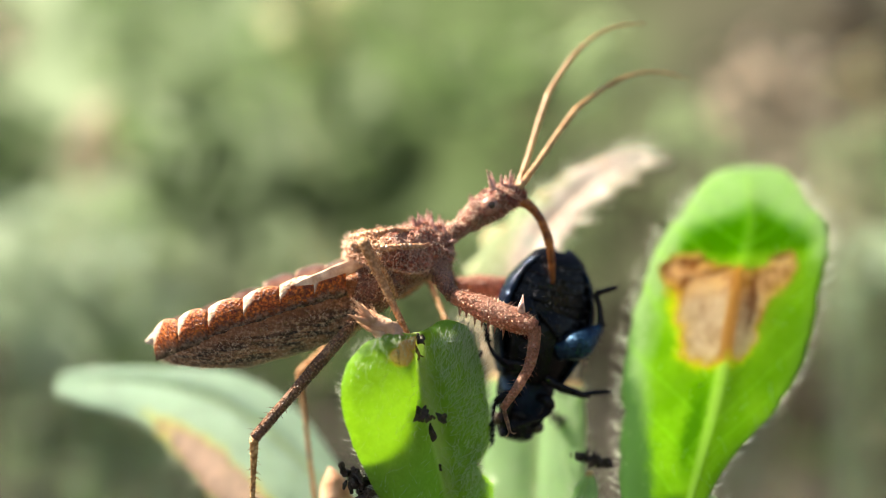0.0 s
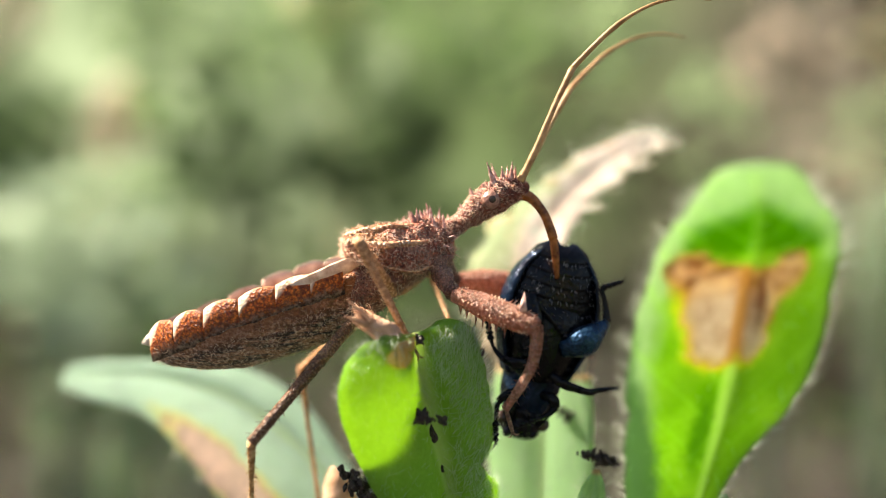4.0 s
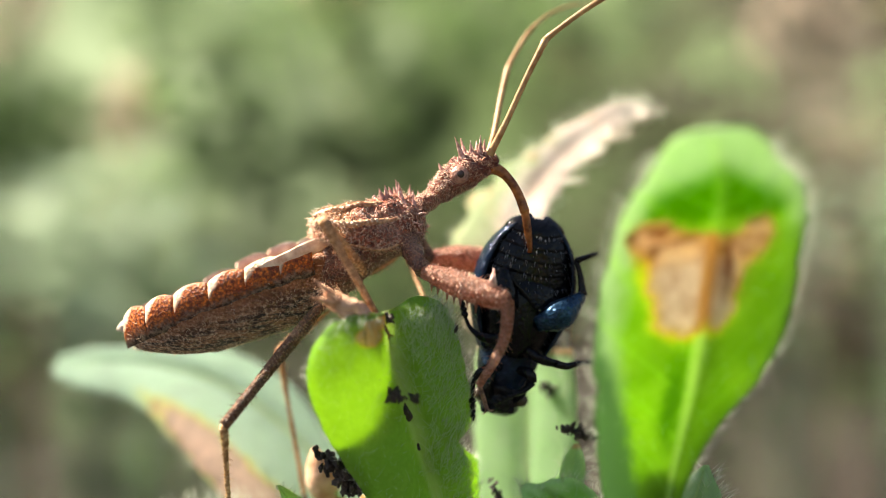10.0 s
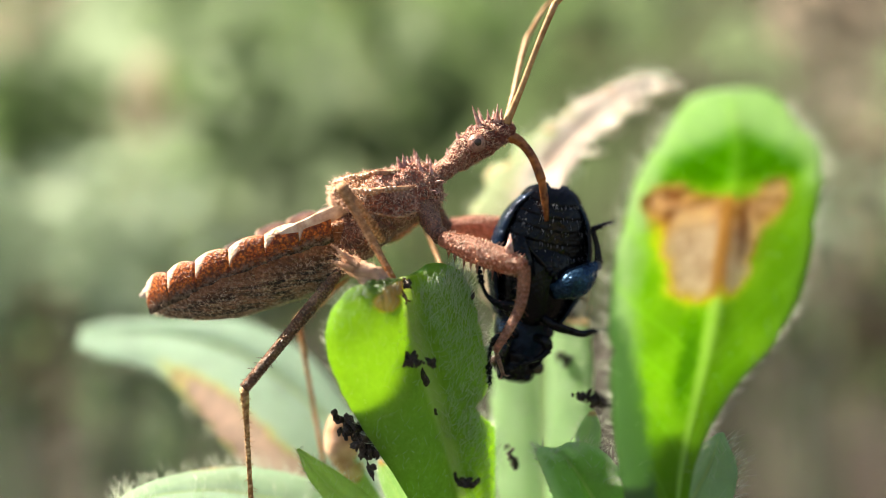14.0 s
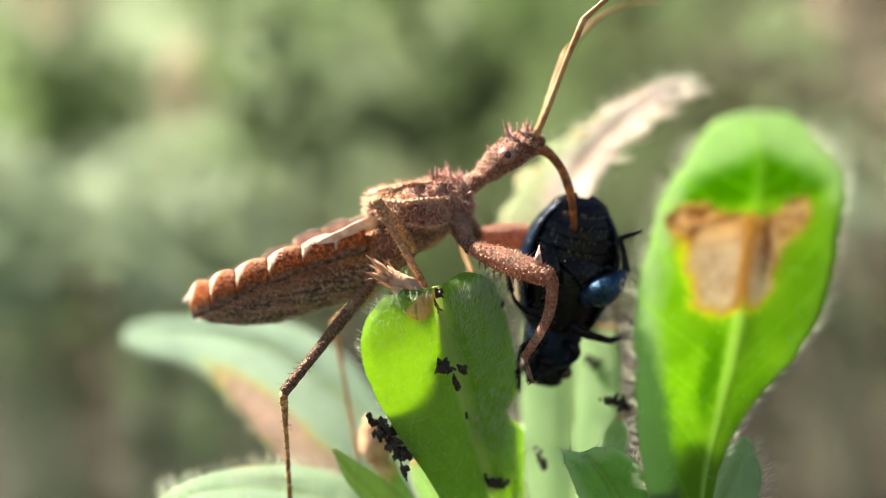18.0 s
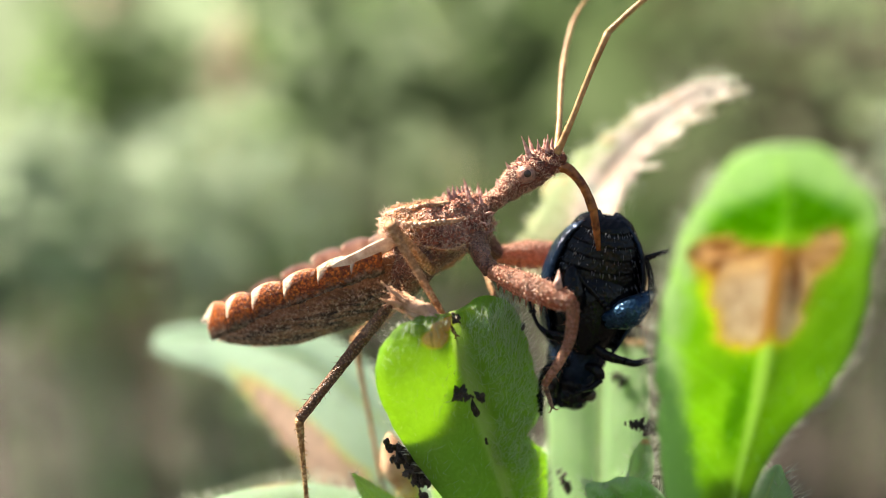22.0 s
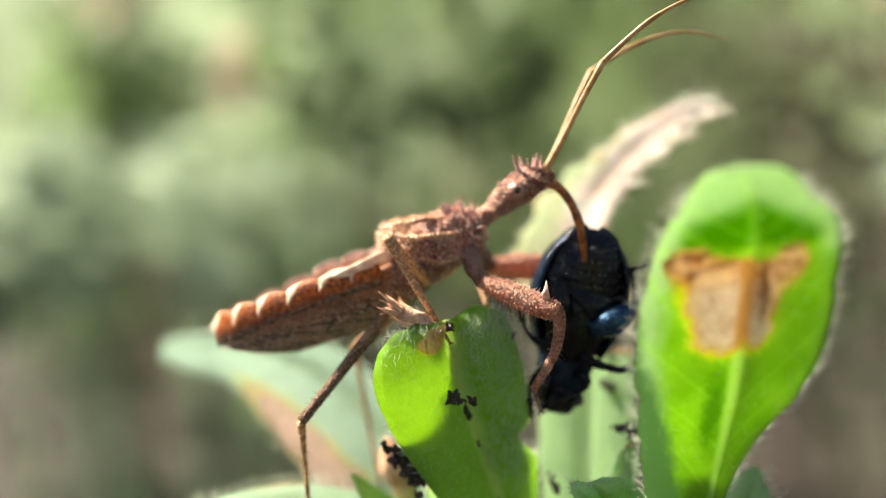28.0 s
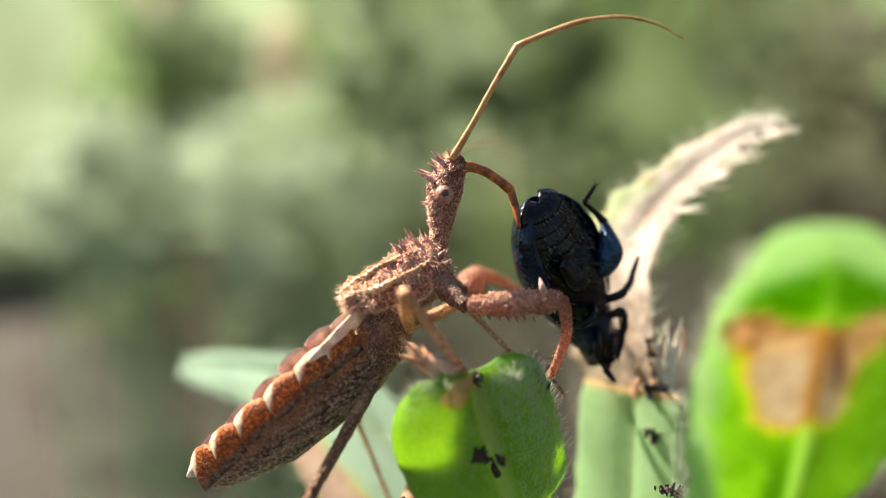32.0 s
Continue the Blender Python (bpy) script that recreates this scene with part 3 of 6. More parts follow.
# ---- ground and distance ----
def ground():
    m = Mat("dry_soil", 0.9)
    m.color(m.mix(m.ramp(m.nz(0.02, 6, 0.7), (0.35, 0.0), (0.65, 1.0)), (0.010, 0.007, 0.005), (0.028, 0.021, 0.014))).bump(m.nz(0.08, 5), 3.0)
    bm = bmesh.new()
    n, size = 40, 300000.0
    verts = {}
    for i in range(n + 1):
        for j in range(n + 1):
            a, b = 2 * i / n - 1, 2 * j / n - 1
            x, y = size * a * abs(a) ** 3, size * b * abs(b) ** 3 + 30
            verts[i, j] = bm.verts.new((x, y, -300 + 8 * noise.noise(V(x, y, 0) * 0.004)))
    for i in range(n):
        for j in range(n):
            bm.faces.new((verts[i, j], verts[i + 1, j], verts[i + 1, j + 1], verts[i, j + 1]))
    ob = part("ground", bm, m.m)
    tagged(ob, "brown dry soil under the plants", "ground", kind="structure")


def backdrop():
    m = Mat("glowing_greenery", 1.0)
    st = m.stretched(0.001, 0.001, 0.001)
    u, v = m.uv()
    big, mid = m.nz(3.2, 3, 0.5, st), m.nz(7.0, 3, 0.55, st)
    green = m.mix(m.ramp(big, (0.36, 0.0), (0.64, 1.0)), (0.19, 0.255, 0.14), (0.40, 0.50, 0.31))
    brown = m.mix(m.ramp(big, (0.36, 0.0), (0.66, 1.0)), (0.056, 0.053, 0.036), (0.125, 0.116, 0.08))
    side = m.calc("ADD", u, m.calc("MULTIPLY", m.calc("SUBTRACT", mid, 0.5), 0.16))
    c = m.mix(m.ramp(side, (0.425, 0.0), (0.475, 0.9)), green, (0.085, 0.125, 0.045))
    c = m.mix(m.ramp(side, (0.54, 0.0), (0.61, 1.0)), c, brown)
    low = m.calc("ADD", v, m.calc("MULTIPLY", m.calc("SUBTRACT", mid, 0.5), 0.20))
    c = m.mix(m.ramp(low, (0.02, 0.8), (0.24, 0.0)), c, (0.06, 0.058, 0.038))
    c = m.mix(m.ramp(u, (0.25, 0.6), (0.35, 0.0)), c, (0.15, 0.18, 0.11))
    # the sheet glows by itself: bright and dark greenery is painted into its emission
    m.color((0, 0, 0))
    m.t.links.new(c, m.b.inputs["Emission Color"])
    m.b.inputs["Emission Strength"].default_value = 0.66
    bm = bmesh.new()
    uvl = bm.loops.layers.uv.new("uv")
    rows = []
    for k in range(25):
        w = math.pi * (k / 24 - 0.5) * 0.9
        rows.append([bm.verts.new((3200 * math.sin(w), 3200 * math.cos(w), z)) for z in (-310, 1500)])
    for k in range(24):
        f = bm.faces.new((rows[k][0], rows[k + 1][0], rows[k + 1][1], rows[k][1]))
        for lp, (a, b) in zip(f.loops, ((k, 0), (k + 1, 0), (k + 1, 1), (k, 1))):
            lp[uvl].uv = (a / 24, b)
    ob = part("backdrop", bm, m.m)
    tagged(ob, "glowing backdrop sheet painted as green and brown scrub", "background", kind="structure")


ground()
backdrop()


def shrub(at, radius, count, size, material, label, seed):
    """A loose cloud of small pointed leaves, each one folded along its rib."""
    rng = random.Random(seed)
    bm = bmesh.new()
    for _ in range(count):
        d = V(rng.gauss(0, 1), rng.gauss(0, 1), rng.gauss(0, 1)).normalized() * rng.random() ** 0.4
        c = V(*at) + V(d.x * radius[0], d.y * radius[1], d.z * radius[2])
        t = Euler((rng.uniform(0, 6.3), rng.uniform(-0.6, 0.9), rng.uniform(0, 6.3))).to_matrix()
        s = size * rng.uniform(0.6, 1.3)
        p = [c + t @ (V(*q) * s) for q in ((-1, 0, 0), (-0.2, 0.33, 0.12), (0.35, 0.26, 0.1), (1, 0, -0.1), (0.35, -0.26, 0.1), (-0.2, -0.33, 0.12))]
        vs = [bm.verts.new(q) for q in p]
        bm.faces.new((vs[0], vs[1], vs[2], vs[3]))
        bm.faces.new((vs[0], vs[3], vs[4], vs[5]))
    for k in range(5):
        x, y = at[0] + rng.uniform(-0.5, 0.5) * radius[0], at[1] + rng.uniform(-0.5, 0.5) * radius[1]
        tube(bm, [(at[0] + (x - at[0]) * 0.6, y, -306), (x, y, (at[2] - 306) / 2), (at[0] + rng.uniform(-0.7, 0.7) * radius[0], at[1], at[2] + radius[2] * 0.5)], [1.0, 0.8, 0.4], 5, 8)
    ob = part("shrub", bm, material)
    return tagged(ob, label, "shrub", "shrubs behind the plant", "stuff")


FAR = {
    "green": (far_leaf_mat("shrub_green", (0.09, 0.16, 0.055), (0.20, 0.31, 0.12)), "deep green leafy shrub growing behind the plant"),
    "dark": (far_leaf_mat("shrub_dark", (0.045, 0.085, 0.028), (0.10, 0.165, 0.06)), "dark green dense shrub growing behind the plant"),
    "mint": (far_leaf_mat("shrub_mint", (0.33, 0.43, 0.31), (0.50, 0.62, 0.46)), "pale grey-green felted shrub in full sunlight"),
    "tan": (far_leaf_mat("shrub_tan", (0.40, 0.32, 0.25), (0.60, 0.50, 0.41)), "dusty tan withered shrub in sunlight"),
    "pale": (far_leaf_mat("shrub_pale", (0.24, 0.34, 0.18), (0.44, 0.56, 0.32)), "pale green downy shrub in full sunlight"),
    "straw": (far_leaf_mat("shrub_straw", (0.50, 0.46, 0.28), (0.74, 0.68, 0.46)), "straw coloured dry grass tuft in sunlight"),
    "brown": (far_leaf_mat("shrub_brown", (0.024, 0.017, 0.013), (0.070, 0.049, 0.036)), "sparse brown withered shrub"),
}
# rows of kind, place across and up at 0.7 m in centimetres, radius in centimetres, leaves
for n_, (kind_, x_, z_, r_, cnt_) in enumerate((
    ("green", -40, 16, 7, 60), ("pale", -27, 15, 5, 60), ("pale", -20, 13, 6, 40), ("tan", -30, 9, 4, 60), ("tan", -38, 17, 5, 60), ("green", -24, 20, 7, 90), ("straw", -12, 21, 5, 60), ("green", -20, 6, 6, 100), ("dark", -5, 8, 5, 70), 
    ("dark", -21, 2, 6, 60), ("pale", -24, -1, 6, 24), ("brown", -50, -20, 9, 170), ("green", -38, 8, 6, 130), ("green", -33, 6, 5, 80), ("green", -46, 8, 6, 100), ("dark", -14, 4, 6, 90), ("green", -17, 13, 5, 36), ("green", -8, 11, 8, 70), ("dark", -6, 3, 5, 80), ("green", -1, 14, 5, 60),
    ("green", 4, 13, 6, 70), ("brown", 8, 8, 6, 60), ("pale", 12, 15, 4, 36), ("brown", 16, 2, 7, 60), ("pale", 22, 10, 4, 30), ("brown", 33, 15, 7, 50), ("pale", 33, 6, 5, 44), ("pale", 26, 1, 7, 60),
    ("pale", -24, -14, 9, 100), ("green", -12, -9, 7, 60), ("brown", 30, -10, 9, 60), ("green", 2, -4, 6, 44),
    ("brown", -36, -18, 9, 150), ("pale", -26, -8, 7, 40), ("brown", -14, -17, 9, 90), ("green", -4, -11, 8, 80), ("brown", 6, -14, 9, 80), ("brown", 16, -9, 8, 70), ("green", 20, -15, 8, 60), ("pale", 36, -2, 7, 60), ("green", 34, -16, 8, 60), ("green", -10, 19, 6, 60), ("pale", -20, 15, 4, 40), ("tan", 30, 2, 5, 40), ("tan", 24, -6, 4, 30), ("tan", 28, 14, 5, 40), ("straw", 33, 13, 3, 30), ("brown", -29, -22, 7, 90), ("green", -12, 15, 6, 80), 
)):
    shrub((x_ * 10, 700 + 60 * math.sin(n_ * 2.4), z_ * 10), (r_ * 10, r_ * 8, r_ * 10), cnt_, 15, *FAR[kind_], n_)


# a thin screen of pale grey-green twigs, nearer than the rest
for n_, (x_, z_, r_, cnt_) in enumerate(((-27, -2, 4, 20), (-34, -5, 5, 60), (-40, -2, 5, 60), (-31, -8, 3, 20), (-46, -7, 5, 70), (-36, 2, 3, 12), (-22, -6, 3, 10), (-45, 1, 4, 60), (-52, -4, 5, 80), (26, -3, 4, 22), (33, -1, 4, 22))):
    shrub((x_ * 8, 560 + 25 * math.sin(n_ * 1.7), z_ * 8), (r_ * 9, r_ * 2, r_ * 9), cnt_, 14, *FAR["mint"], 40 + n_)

# low growth further off, along the foot of the glowing backdrop
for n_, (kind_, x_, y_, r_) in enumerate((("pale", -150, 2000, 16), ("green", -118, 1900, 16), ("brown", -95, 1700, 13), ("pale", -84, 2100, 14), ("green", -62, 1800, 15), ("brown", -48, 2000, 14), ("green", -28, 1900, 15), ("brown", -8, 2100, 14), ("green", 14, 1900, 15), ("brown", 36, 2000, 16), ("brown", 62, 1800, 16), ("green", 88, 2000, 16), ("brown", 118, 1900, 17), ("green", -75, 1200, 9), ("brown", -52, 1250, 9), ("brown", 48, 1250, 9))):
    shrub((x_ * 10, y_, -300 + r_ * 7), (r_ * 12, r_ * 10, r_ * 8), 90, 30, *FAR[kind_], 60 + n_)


# ---- the plant ----
class Blade:
    """A leaf blade. Rows from base to tip: rib x, y, z, left half width, right half width, left way x, y, z, right way x, y, z."""

    def __init__(self, rows, nu=36, nv=7, thick=0.16, puff=0.10, curl=0.0, ragged=0.0, seed=0, bites=()):
        self.rows, self.nu, self.nv, self.thick = spline(rows, nu), nu, nv, thick
        self.puff, self.curl, self.ragged, self.seed, self.bites = puff, curl, ragged, seed, bites

    def at(self, i, v):
        r = self.rows[i]
        rib, left, right = V(*r[:3]), V(*r[5:8]).normalized(), V(*r[8:11]).normalized()
        s, w, d = abs(v), max(r[3 if v < 0 else 4], 0.02), left if v < 0 else right
        for side, u0, ru, deep in self.bites:
            if side * v > 0:
                w *= 1 - deep * math.exp(-(((i / self.nu - u0) / ru) ** 2))
        if self.ragged and s > 0.6:
            w *= 1 + self.ragged * noise.noise(V(i * 0.55, v * 2, self.seed)) * (s - 0.6) / 0.4
        up = (V(*self.rows[min(i + 1, self.nu)][:3]) - V(*self.rows[max(i - 1, 0)][:3])).normalized()
        out = right.cross(up).normalized()
        if out.y > 0:
            out = -out
        p = rib + d * (w * s) + out * (self.puff * w * math.sin(math.pi * s) - 0.10 * w * math.exp(-((s / 0.12) ** 2)) + self.curl * w * s**3)
        return p + out * 0.05 * noise.noise(p * 0.9 + V(self.seed, 0, 0)), out, d

    def mesh(self):
        bm = bmesh.new()
        uvl = bm.loops.layers.uv.new("uv")
        nv = self.nv
        cols = [k / nv for k in range(-nv, nv + 1)]
        cols = [math.copysign(abs(c) ** 0.9, c) if c else 0.0 for c in cols]
        front, back = [], []
        for i in range(self.nu + 1):
            f, b = [], []
            for c in cols:
                p, out, _ = self.at(i, c)
                t = self.thick * (1 - 0.75 * abs(c) ** 3)
                f.append((bm.verts.new(p + out * t / 2), (i / self.nu, 0.5 + c / 2)))
                b.append((bm.verts.new(p - out * t / 2), (i / self.nu, 0.5 + c / 2)))
            front.append(f)
            back.append(b)

        def quad(*q):
            face = bm.faces.new([x[0] for x in q])
            for lp, x in zip(face.loops, q):
                lp[uvl].uv = x[1]

        last = len(cols) - 1
        for i in range(self.nu):
            for k in range(last):
                quad(front[i][k], front[i][k + 1], front[i + 1][k + 1], front[i + 1][k])
                quad(back[i][k], back[i + 1][k], back[i + 1][k + 1], back[i][k + 1])
            quad(front[i][0], front[i + 1][0], back[i + 1][0], back[i][0])
            quad(front[i][last], back[i][last], back[i + 1][last], front[i + 1][last])
        for k in range(last):
            quad(front[0][k], back[0][k], back[0][k + 1], front[0][k + 1])
            quad(front[-1][k], front[-1][k + 1], back[-1][k + 1], back[-1][k])
        return bm

    def hairs(self, edge, face, length=0.55, r=0.012, start=0.1, stop=1.0, span=(-0.95, 0.95)):
        """Fine hairs: a fringe along both margins and sparse ones on the blade."""
        rng = random.Random(self.seed + 7)
        bm = bmesh.new()
        for _ in range(edge):
            i = int(self.nu * rng.uniform(start, stop))
            v = rng.choice((-1, 1))
            p, out, d = self.at(i, v)
            q, _, _ = self.at(min(i + 1, self.nu), v)
            way = d * rng.uniform(0.5, 1.1) + (q - p).normalized() * rng.uniform(0.2, 0.8) + out * rng.uniform(-0.5, 0.5)
            spike(bm, p.lerp(q, rng.random()), way, length * rng.uniform(0.5, 1.3), r, 3, rng.uniform(-0.3, 0.3))
        for _ in range(face):
            i = int(self.nu * rng.uniform(start, stop))
            i = min(i, int(self.nu * 0.86))
            across = rng.uniform(*span)
            p, out, d = self.at(i, across)
            p = p.lerp(self.at(i + 1, across)[0], rng.random())
            up = V(rng.uniform(-0.6, 0.6), 0, rng.uniform(0.3, 1.0))
            spike(bm, p + out * self.thick * 0.45, out * rng.uniform(0.06, 0.35) + up * 0.8, length * rng.uniform(0.4, 1.1), r * 0.9, 3, rng.uniform(-0.4, 0.4))
        return bm


plant = thing("plant", (3, 31, -300), "downy green plant top with fresh, chewed and dried leaves", "plant")
PO = (3, 31, -300)


def leaf(blade, material, label, edge=0, face=0, length=0.55, r=0.012, parent=None, name="leaf", start=0.1, stop=1.0):
    ob = part(name, blade.mesh(), material, parent or plant, label, PO if parent is None else (0, 0, 0))
    if edge:
        part("hair_fringe", blade.hairs(edge, face, length, r, start, stop), HAIR, ob, "", PO)
    return ob


LW, RW = (-0.77, -0.63, 0.13), (0.80, 0.58, 0.10)
blade_a = Blade([
    (1.1, 29.2, -14.0, 0.6, 0.5, *LW, *RW), (0.45, 28.4, -9.5, 2.05, 1.6, *LW, *RW), (0.05, 27.75, -7.2, 2.85, 2.2, *LW, *RW),
    (-0.35, 27.2, -5.3, 3.12, 2.4, *LW, *RW), (-0.62, 26.85, -3.9, 2.75, 2.4, -0.77, -0.63, 0.08, 0.80, 0.55, 0.14), (-0.75, 26.7, -3.05, 2.0, 2.05, -0.77, -0.63, 0.10, 0.78, 0.50, 0.22), (-0.80, 26.66, -2.72, 1.2, 1.5, -0.77, -0.63, 0.12, 0.72, 0.50, 0.28), (-0.80, 26.64, -2.60, 0.6, 0.9, -0.77, -0.63, 0.12, 0.72, 0.50, 0.34),
], 60, 8, 0.22, 0.12, -0.10, 0.02, 1, ((1, 0.279, 0.022, 0.40), (1, 0.245, 0.013, 0.22), (1, 0.31, 0.010, 0.10), (-1, 0.82, 0.02, 0.10)))
leaf_a = leaf(blade_a, LEAF_A, "fresh lime-green downy leaf blade", 170, 700, 0.34, 0.007, stop=0.80)
part("felt", blade_a.hairs(0, 2000, 0.56, 0.009, 0.1, 0.72, (0.0, 0.98)), HAIR, leaf_a, "silky hairs lying on the shaded half", PO)

BL, BR = (-0.96, -0.20, -0.10), (0.97, -0.20, 0.08)
blade_b = Blade([
    (6.9, 26.2, -11.5, 0.7, 0.3, *BL, *BR), (7.05, 25.6, -8.5, 1.8, 0.3, *BL, *BR), (7.40, 25.1, -6.3, 2.45, 0.75, *BL, *BR), (7.62, 24.5, -4.6, 2.75, 1.75, *BL, *BR),
    (7.80, 24.0, -2.9, 3.0, 2.2, *BL, *BR), (7.95, 23.4, -0.9, 2.8, 2.2, *BL, *BR), (8.00, 22.8, 0.25, 2.5, 2.0, *BL, *BR), (7.89, 22.3, 0.97, 1.9, 1.4, *BL, *BR), (7.71, 21.9, 1.48, 1.42, 1.15, *BL, *BR), (7.51, 21.5, 1.83, 0.88, 0.82, *BL, *BR), (7.39, 21.3, 1.95, 0.35, 0.35, *BL, *BR),
], 60, 9, 0.20, -0.06, -0.12, 0.05, 2)
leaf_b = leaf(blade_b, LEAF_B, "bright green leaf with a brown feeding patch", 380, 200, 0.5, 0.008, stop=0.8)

CL, CR = (-0.84, 0.52, 0.05), (0.84, -0.50, 0.05)
blade_c = Blade([
    (3.2, 31.4, -15.0, 1.0, 1.0, *CL, *CR), (3.35, 32.6, -11.0, 2.05, 2.05, *CL, *CR), (3.5, 33.3, -8.0, 2.2, 2.1, *CL, *CR), (3.6, 33.7, -6.0, 2.1, 2.05, *CL, *CR), (3.62, 33.9, -5.1, 1.95, 1.95, *CL, *CR),
], 30, 7, 0.2, 0.10, 0.06, 0.10, 3)
leaf_c = leaf(blade_c, LEAF_C, "pale green leaf bitten off at the top", 70, 120, 0.5, 0.009)
DL, DR = (-0.62, 0.50, 0.55), (0.62, -0.50, -0.55)
blade_dry = Blade([
    (4.3, 33.6, -5.3, 2.8, 0.7, -0.75, 0.65, 0, 0.75, -0.65, 0), (4.0, 34.2, -3.2, 4.0, 0.7, -0.70, 0.70, 0.05, 0.70, -0.70, -0.1), (3.7, 35.3, -0.8, 2.8, 0.9, -0.75, 0.60, 0.2, 0.75, -0.60, -0.2),
    (4.6, 36.4, 1.2, 1.45, 0.95, *DL, *DR), (6.2, 37.6, 2.6, 1.08, 0.65, *DL, *DR), (8.0, 38.7, 3.75, 0.75, 0.50, *DL, *DR), (9.3, 39.3, 4.25, 0.5, 0.4, *DL, *DR), (9.95, 39.6, 4.1, 0.12, 0.12, *DL, *DR),
], 48, 6, 0.12, 0.06, 0.12, 0.32, 4)
dry = part("dried_tip", blade_dry.mesh(), DRY, leaf_c, "bleached dry curled leaf remnant", PO)
# pale frayed fibres on one margin of the remnant and on the broken edge
rng = random.Random(23)
bm = bmesh.new()
for i, count in ((39, 5), (35, 7), (31, 8), (27, 9), (23, 5)):
    for _ in range(count):
        p, out, d = blade_dry.at(i + rng.randrange(-1, 2), rng.uniform(0.75, 1.0))
        w = d * rng.uniform(0.5, 1.0) + V(0.5, rng.uniform(-0.3, 0.3), 0.35 + rng.uniform(-0.2, 0.3))
        ln = rng.uniform(0.5, 1.2)
        tube(bm, [p, p + w * ln * 0.5, p + w * ln + V(0, 0, 0.1)], [0.06, 0.045, 0.01], 5, 8, 0.5, 0.4, i)
for _ in range(22):
    x = rng.uniform(4.7, 5.15)
    z = rng.uniform(-3.9, -2.3)
    tube(bm, [(x, 33.35, -5.2), (x + rng.uniform(-0.15, 0.1), 33.3, -4.5), (x + rng.uniform(-0.2, 0.2), 33.25, (z - 4.6) / 2), (x + rng.uniform(-0.1, 0.35), 33.2, z)], [0.07, 0.06, 0.045, 0.01], 5, 14, 0.5, 0.5)
part("frayed_edge", bm, FIBRE, leaf_c, "white frayed leaf fibre", PO)
part("hair_fringe", blade_dry.hairs(230, 90, 0.8, 0.011), HAIR, leaf_c, "", PO)

# torn shreds standing on the broken edge
rng = random.Random(19)
for k in range(5):
    x0 = 3.7 + 0.36 * k
    bm = bmesh.new()
    tube(bm, [(x0, 33.5, -5.3), (x0 + rng.uniform(-0.2, 0.2), 33.5, -4.9), (x0 + rng.uniform(-0.3, 0.4), 33.4, -4.5 + 0.25 * k), (x0 + rng.uniform(-0.3, 0.5), 33.3, -4.1 + 0.35 * k)], [0.16, 0.13, 0.08, 0.02], 6, 12, 0.5, 0.6, k)
    for _ in range(14):
        spike(bm, (x0 + rng.uniform(-0.2, 0.3), 33.4, rng.uniform(-5.0, -4.2)), (rng.uniform(-1, 1), rng.uniform(-0.6, 0.2), rng.uniform(0.0, 1)), rng.uniform(0.3, 0.7), 0.012, 3)
    part("shred", bm, DRY if k % 2 else WITHER, leaf_c, "withered shred of leaf", PO)

PL, PR = (0.05, 0.65, 0.75), (-0.1, -0.70, -0.70)
blade_d = Blade([
    (0.0, 33.5, -14.5, 0.4, 0.5, *PL, *PR), (-3.0, 34.8, -11.4, 0.8, 1.8, *PL, *PR), (-6.2, 36.4, -8.4, 1.7, 4.8, *PL, *PR), (-9.4, 37.8, -6.6, 1.4, 4.0, *PL, *PR), (-12.8, 39.0, -5.95, 0.7, 2.2, *PL, *PR), (-16.0, 39.8, -5.95, 0.6, 1.4, *PL, *PR), (-17.7, 40.1, -6.1, 0.45, 0.6, *PL, *PR),
], 36, 6, 0.2, 0.08, 0.0, 0.05, 5)
leaf(blade_d, LEAF_D, "frosted pale green leaf with a tan withered streak", 60, 0, 0.6)

EL, ER = (0.0, -0.80, -0.55), (0.05, 0.90, 0.15)
blade_e = Blade([
    (1.0, 30.0, -14.5, 0.7, 0.7, *EL, *ER), (-2.2, 29.4, -11.9, 1.8, 1.8, *EL, *ER), (-5.2, 28.9, -10.2, 2.3, 2.0, *EL, *ER), (-8.0, 28.3, -9.5, 2.1, 1.7, *EL, *ER), (-10.2, 27.7, -9.7, 1.4, 1.1, *EL, *ER), (-11.5, 27.2, -10.4, 0.2, 0.2, *EL, *ER),
], 36, 7, 0.2, 0.12, -0.1, 0.06, 6)
leaf(blade_e, LEAF_E, "grey-green felted leaf with brown blotches", 260, 260, 0.8, 0.012)

SL, SR = (-0.85, -0.4, 0.3), (0.85, 0.3, 0.35)
leaf(Blade([(0.4, 29.6, -14.0, 0.5, 0.5, *SL, *SR), (-2.0, 28.7, -11.4, 0.9, 0.8, *SL, *SR), (-3.6, 27.9, -9.4, 0.6, 0.6, *SL, *SR), (-4.5, 27.5, -8.0, 0.06, 0.06, *SL, *SR)], 22, 5, 0.18, 0.15, 0, 0.03, 7), LEAF_S, "small pointed bright green leaf", 120, 60, 0.35, 0.010)
leaf(Blade([(0.2, 31.0, -14.0, 0.5, 0.5, *CL, *CR), (-2.4, 30.7, -11.6, 0.9, 0.8, *CL, *CR), (-3.4, 30.6, -9.9, 0.65, 0.7, *CL, *CR), (-3.5, 30.5, -8.9, 0.1, 0.1, *CL, *CR)], 20, 5, 0.18, 0.15, 0, 0.03, 8), LEAF_S, "small pointed bright green leaf", 80, 40, 0.35, 0.010)
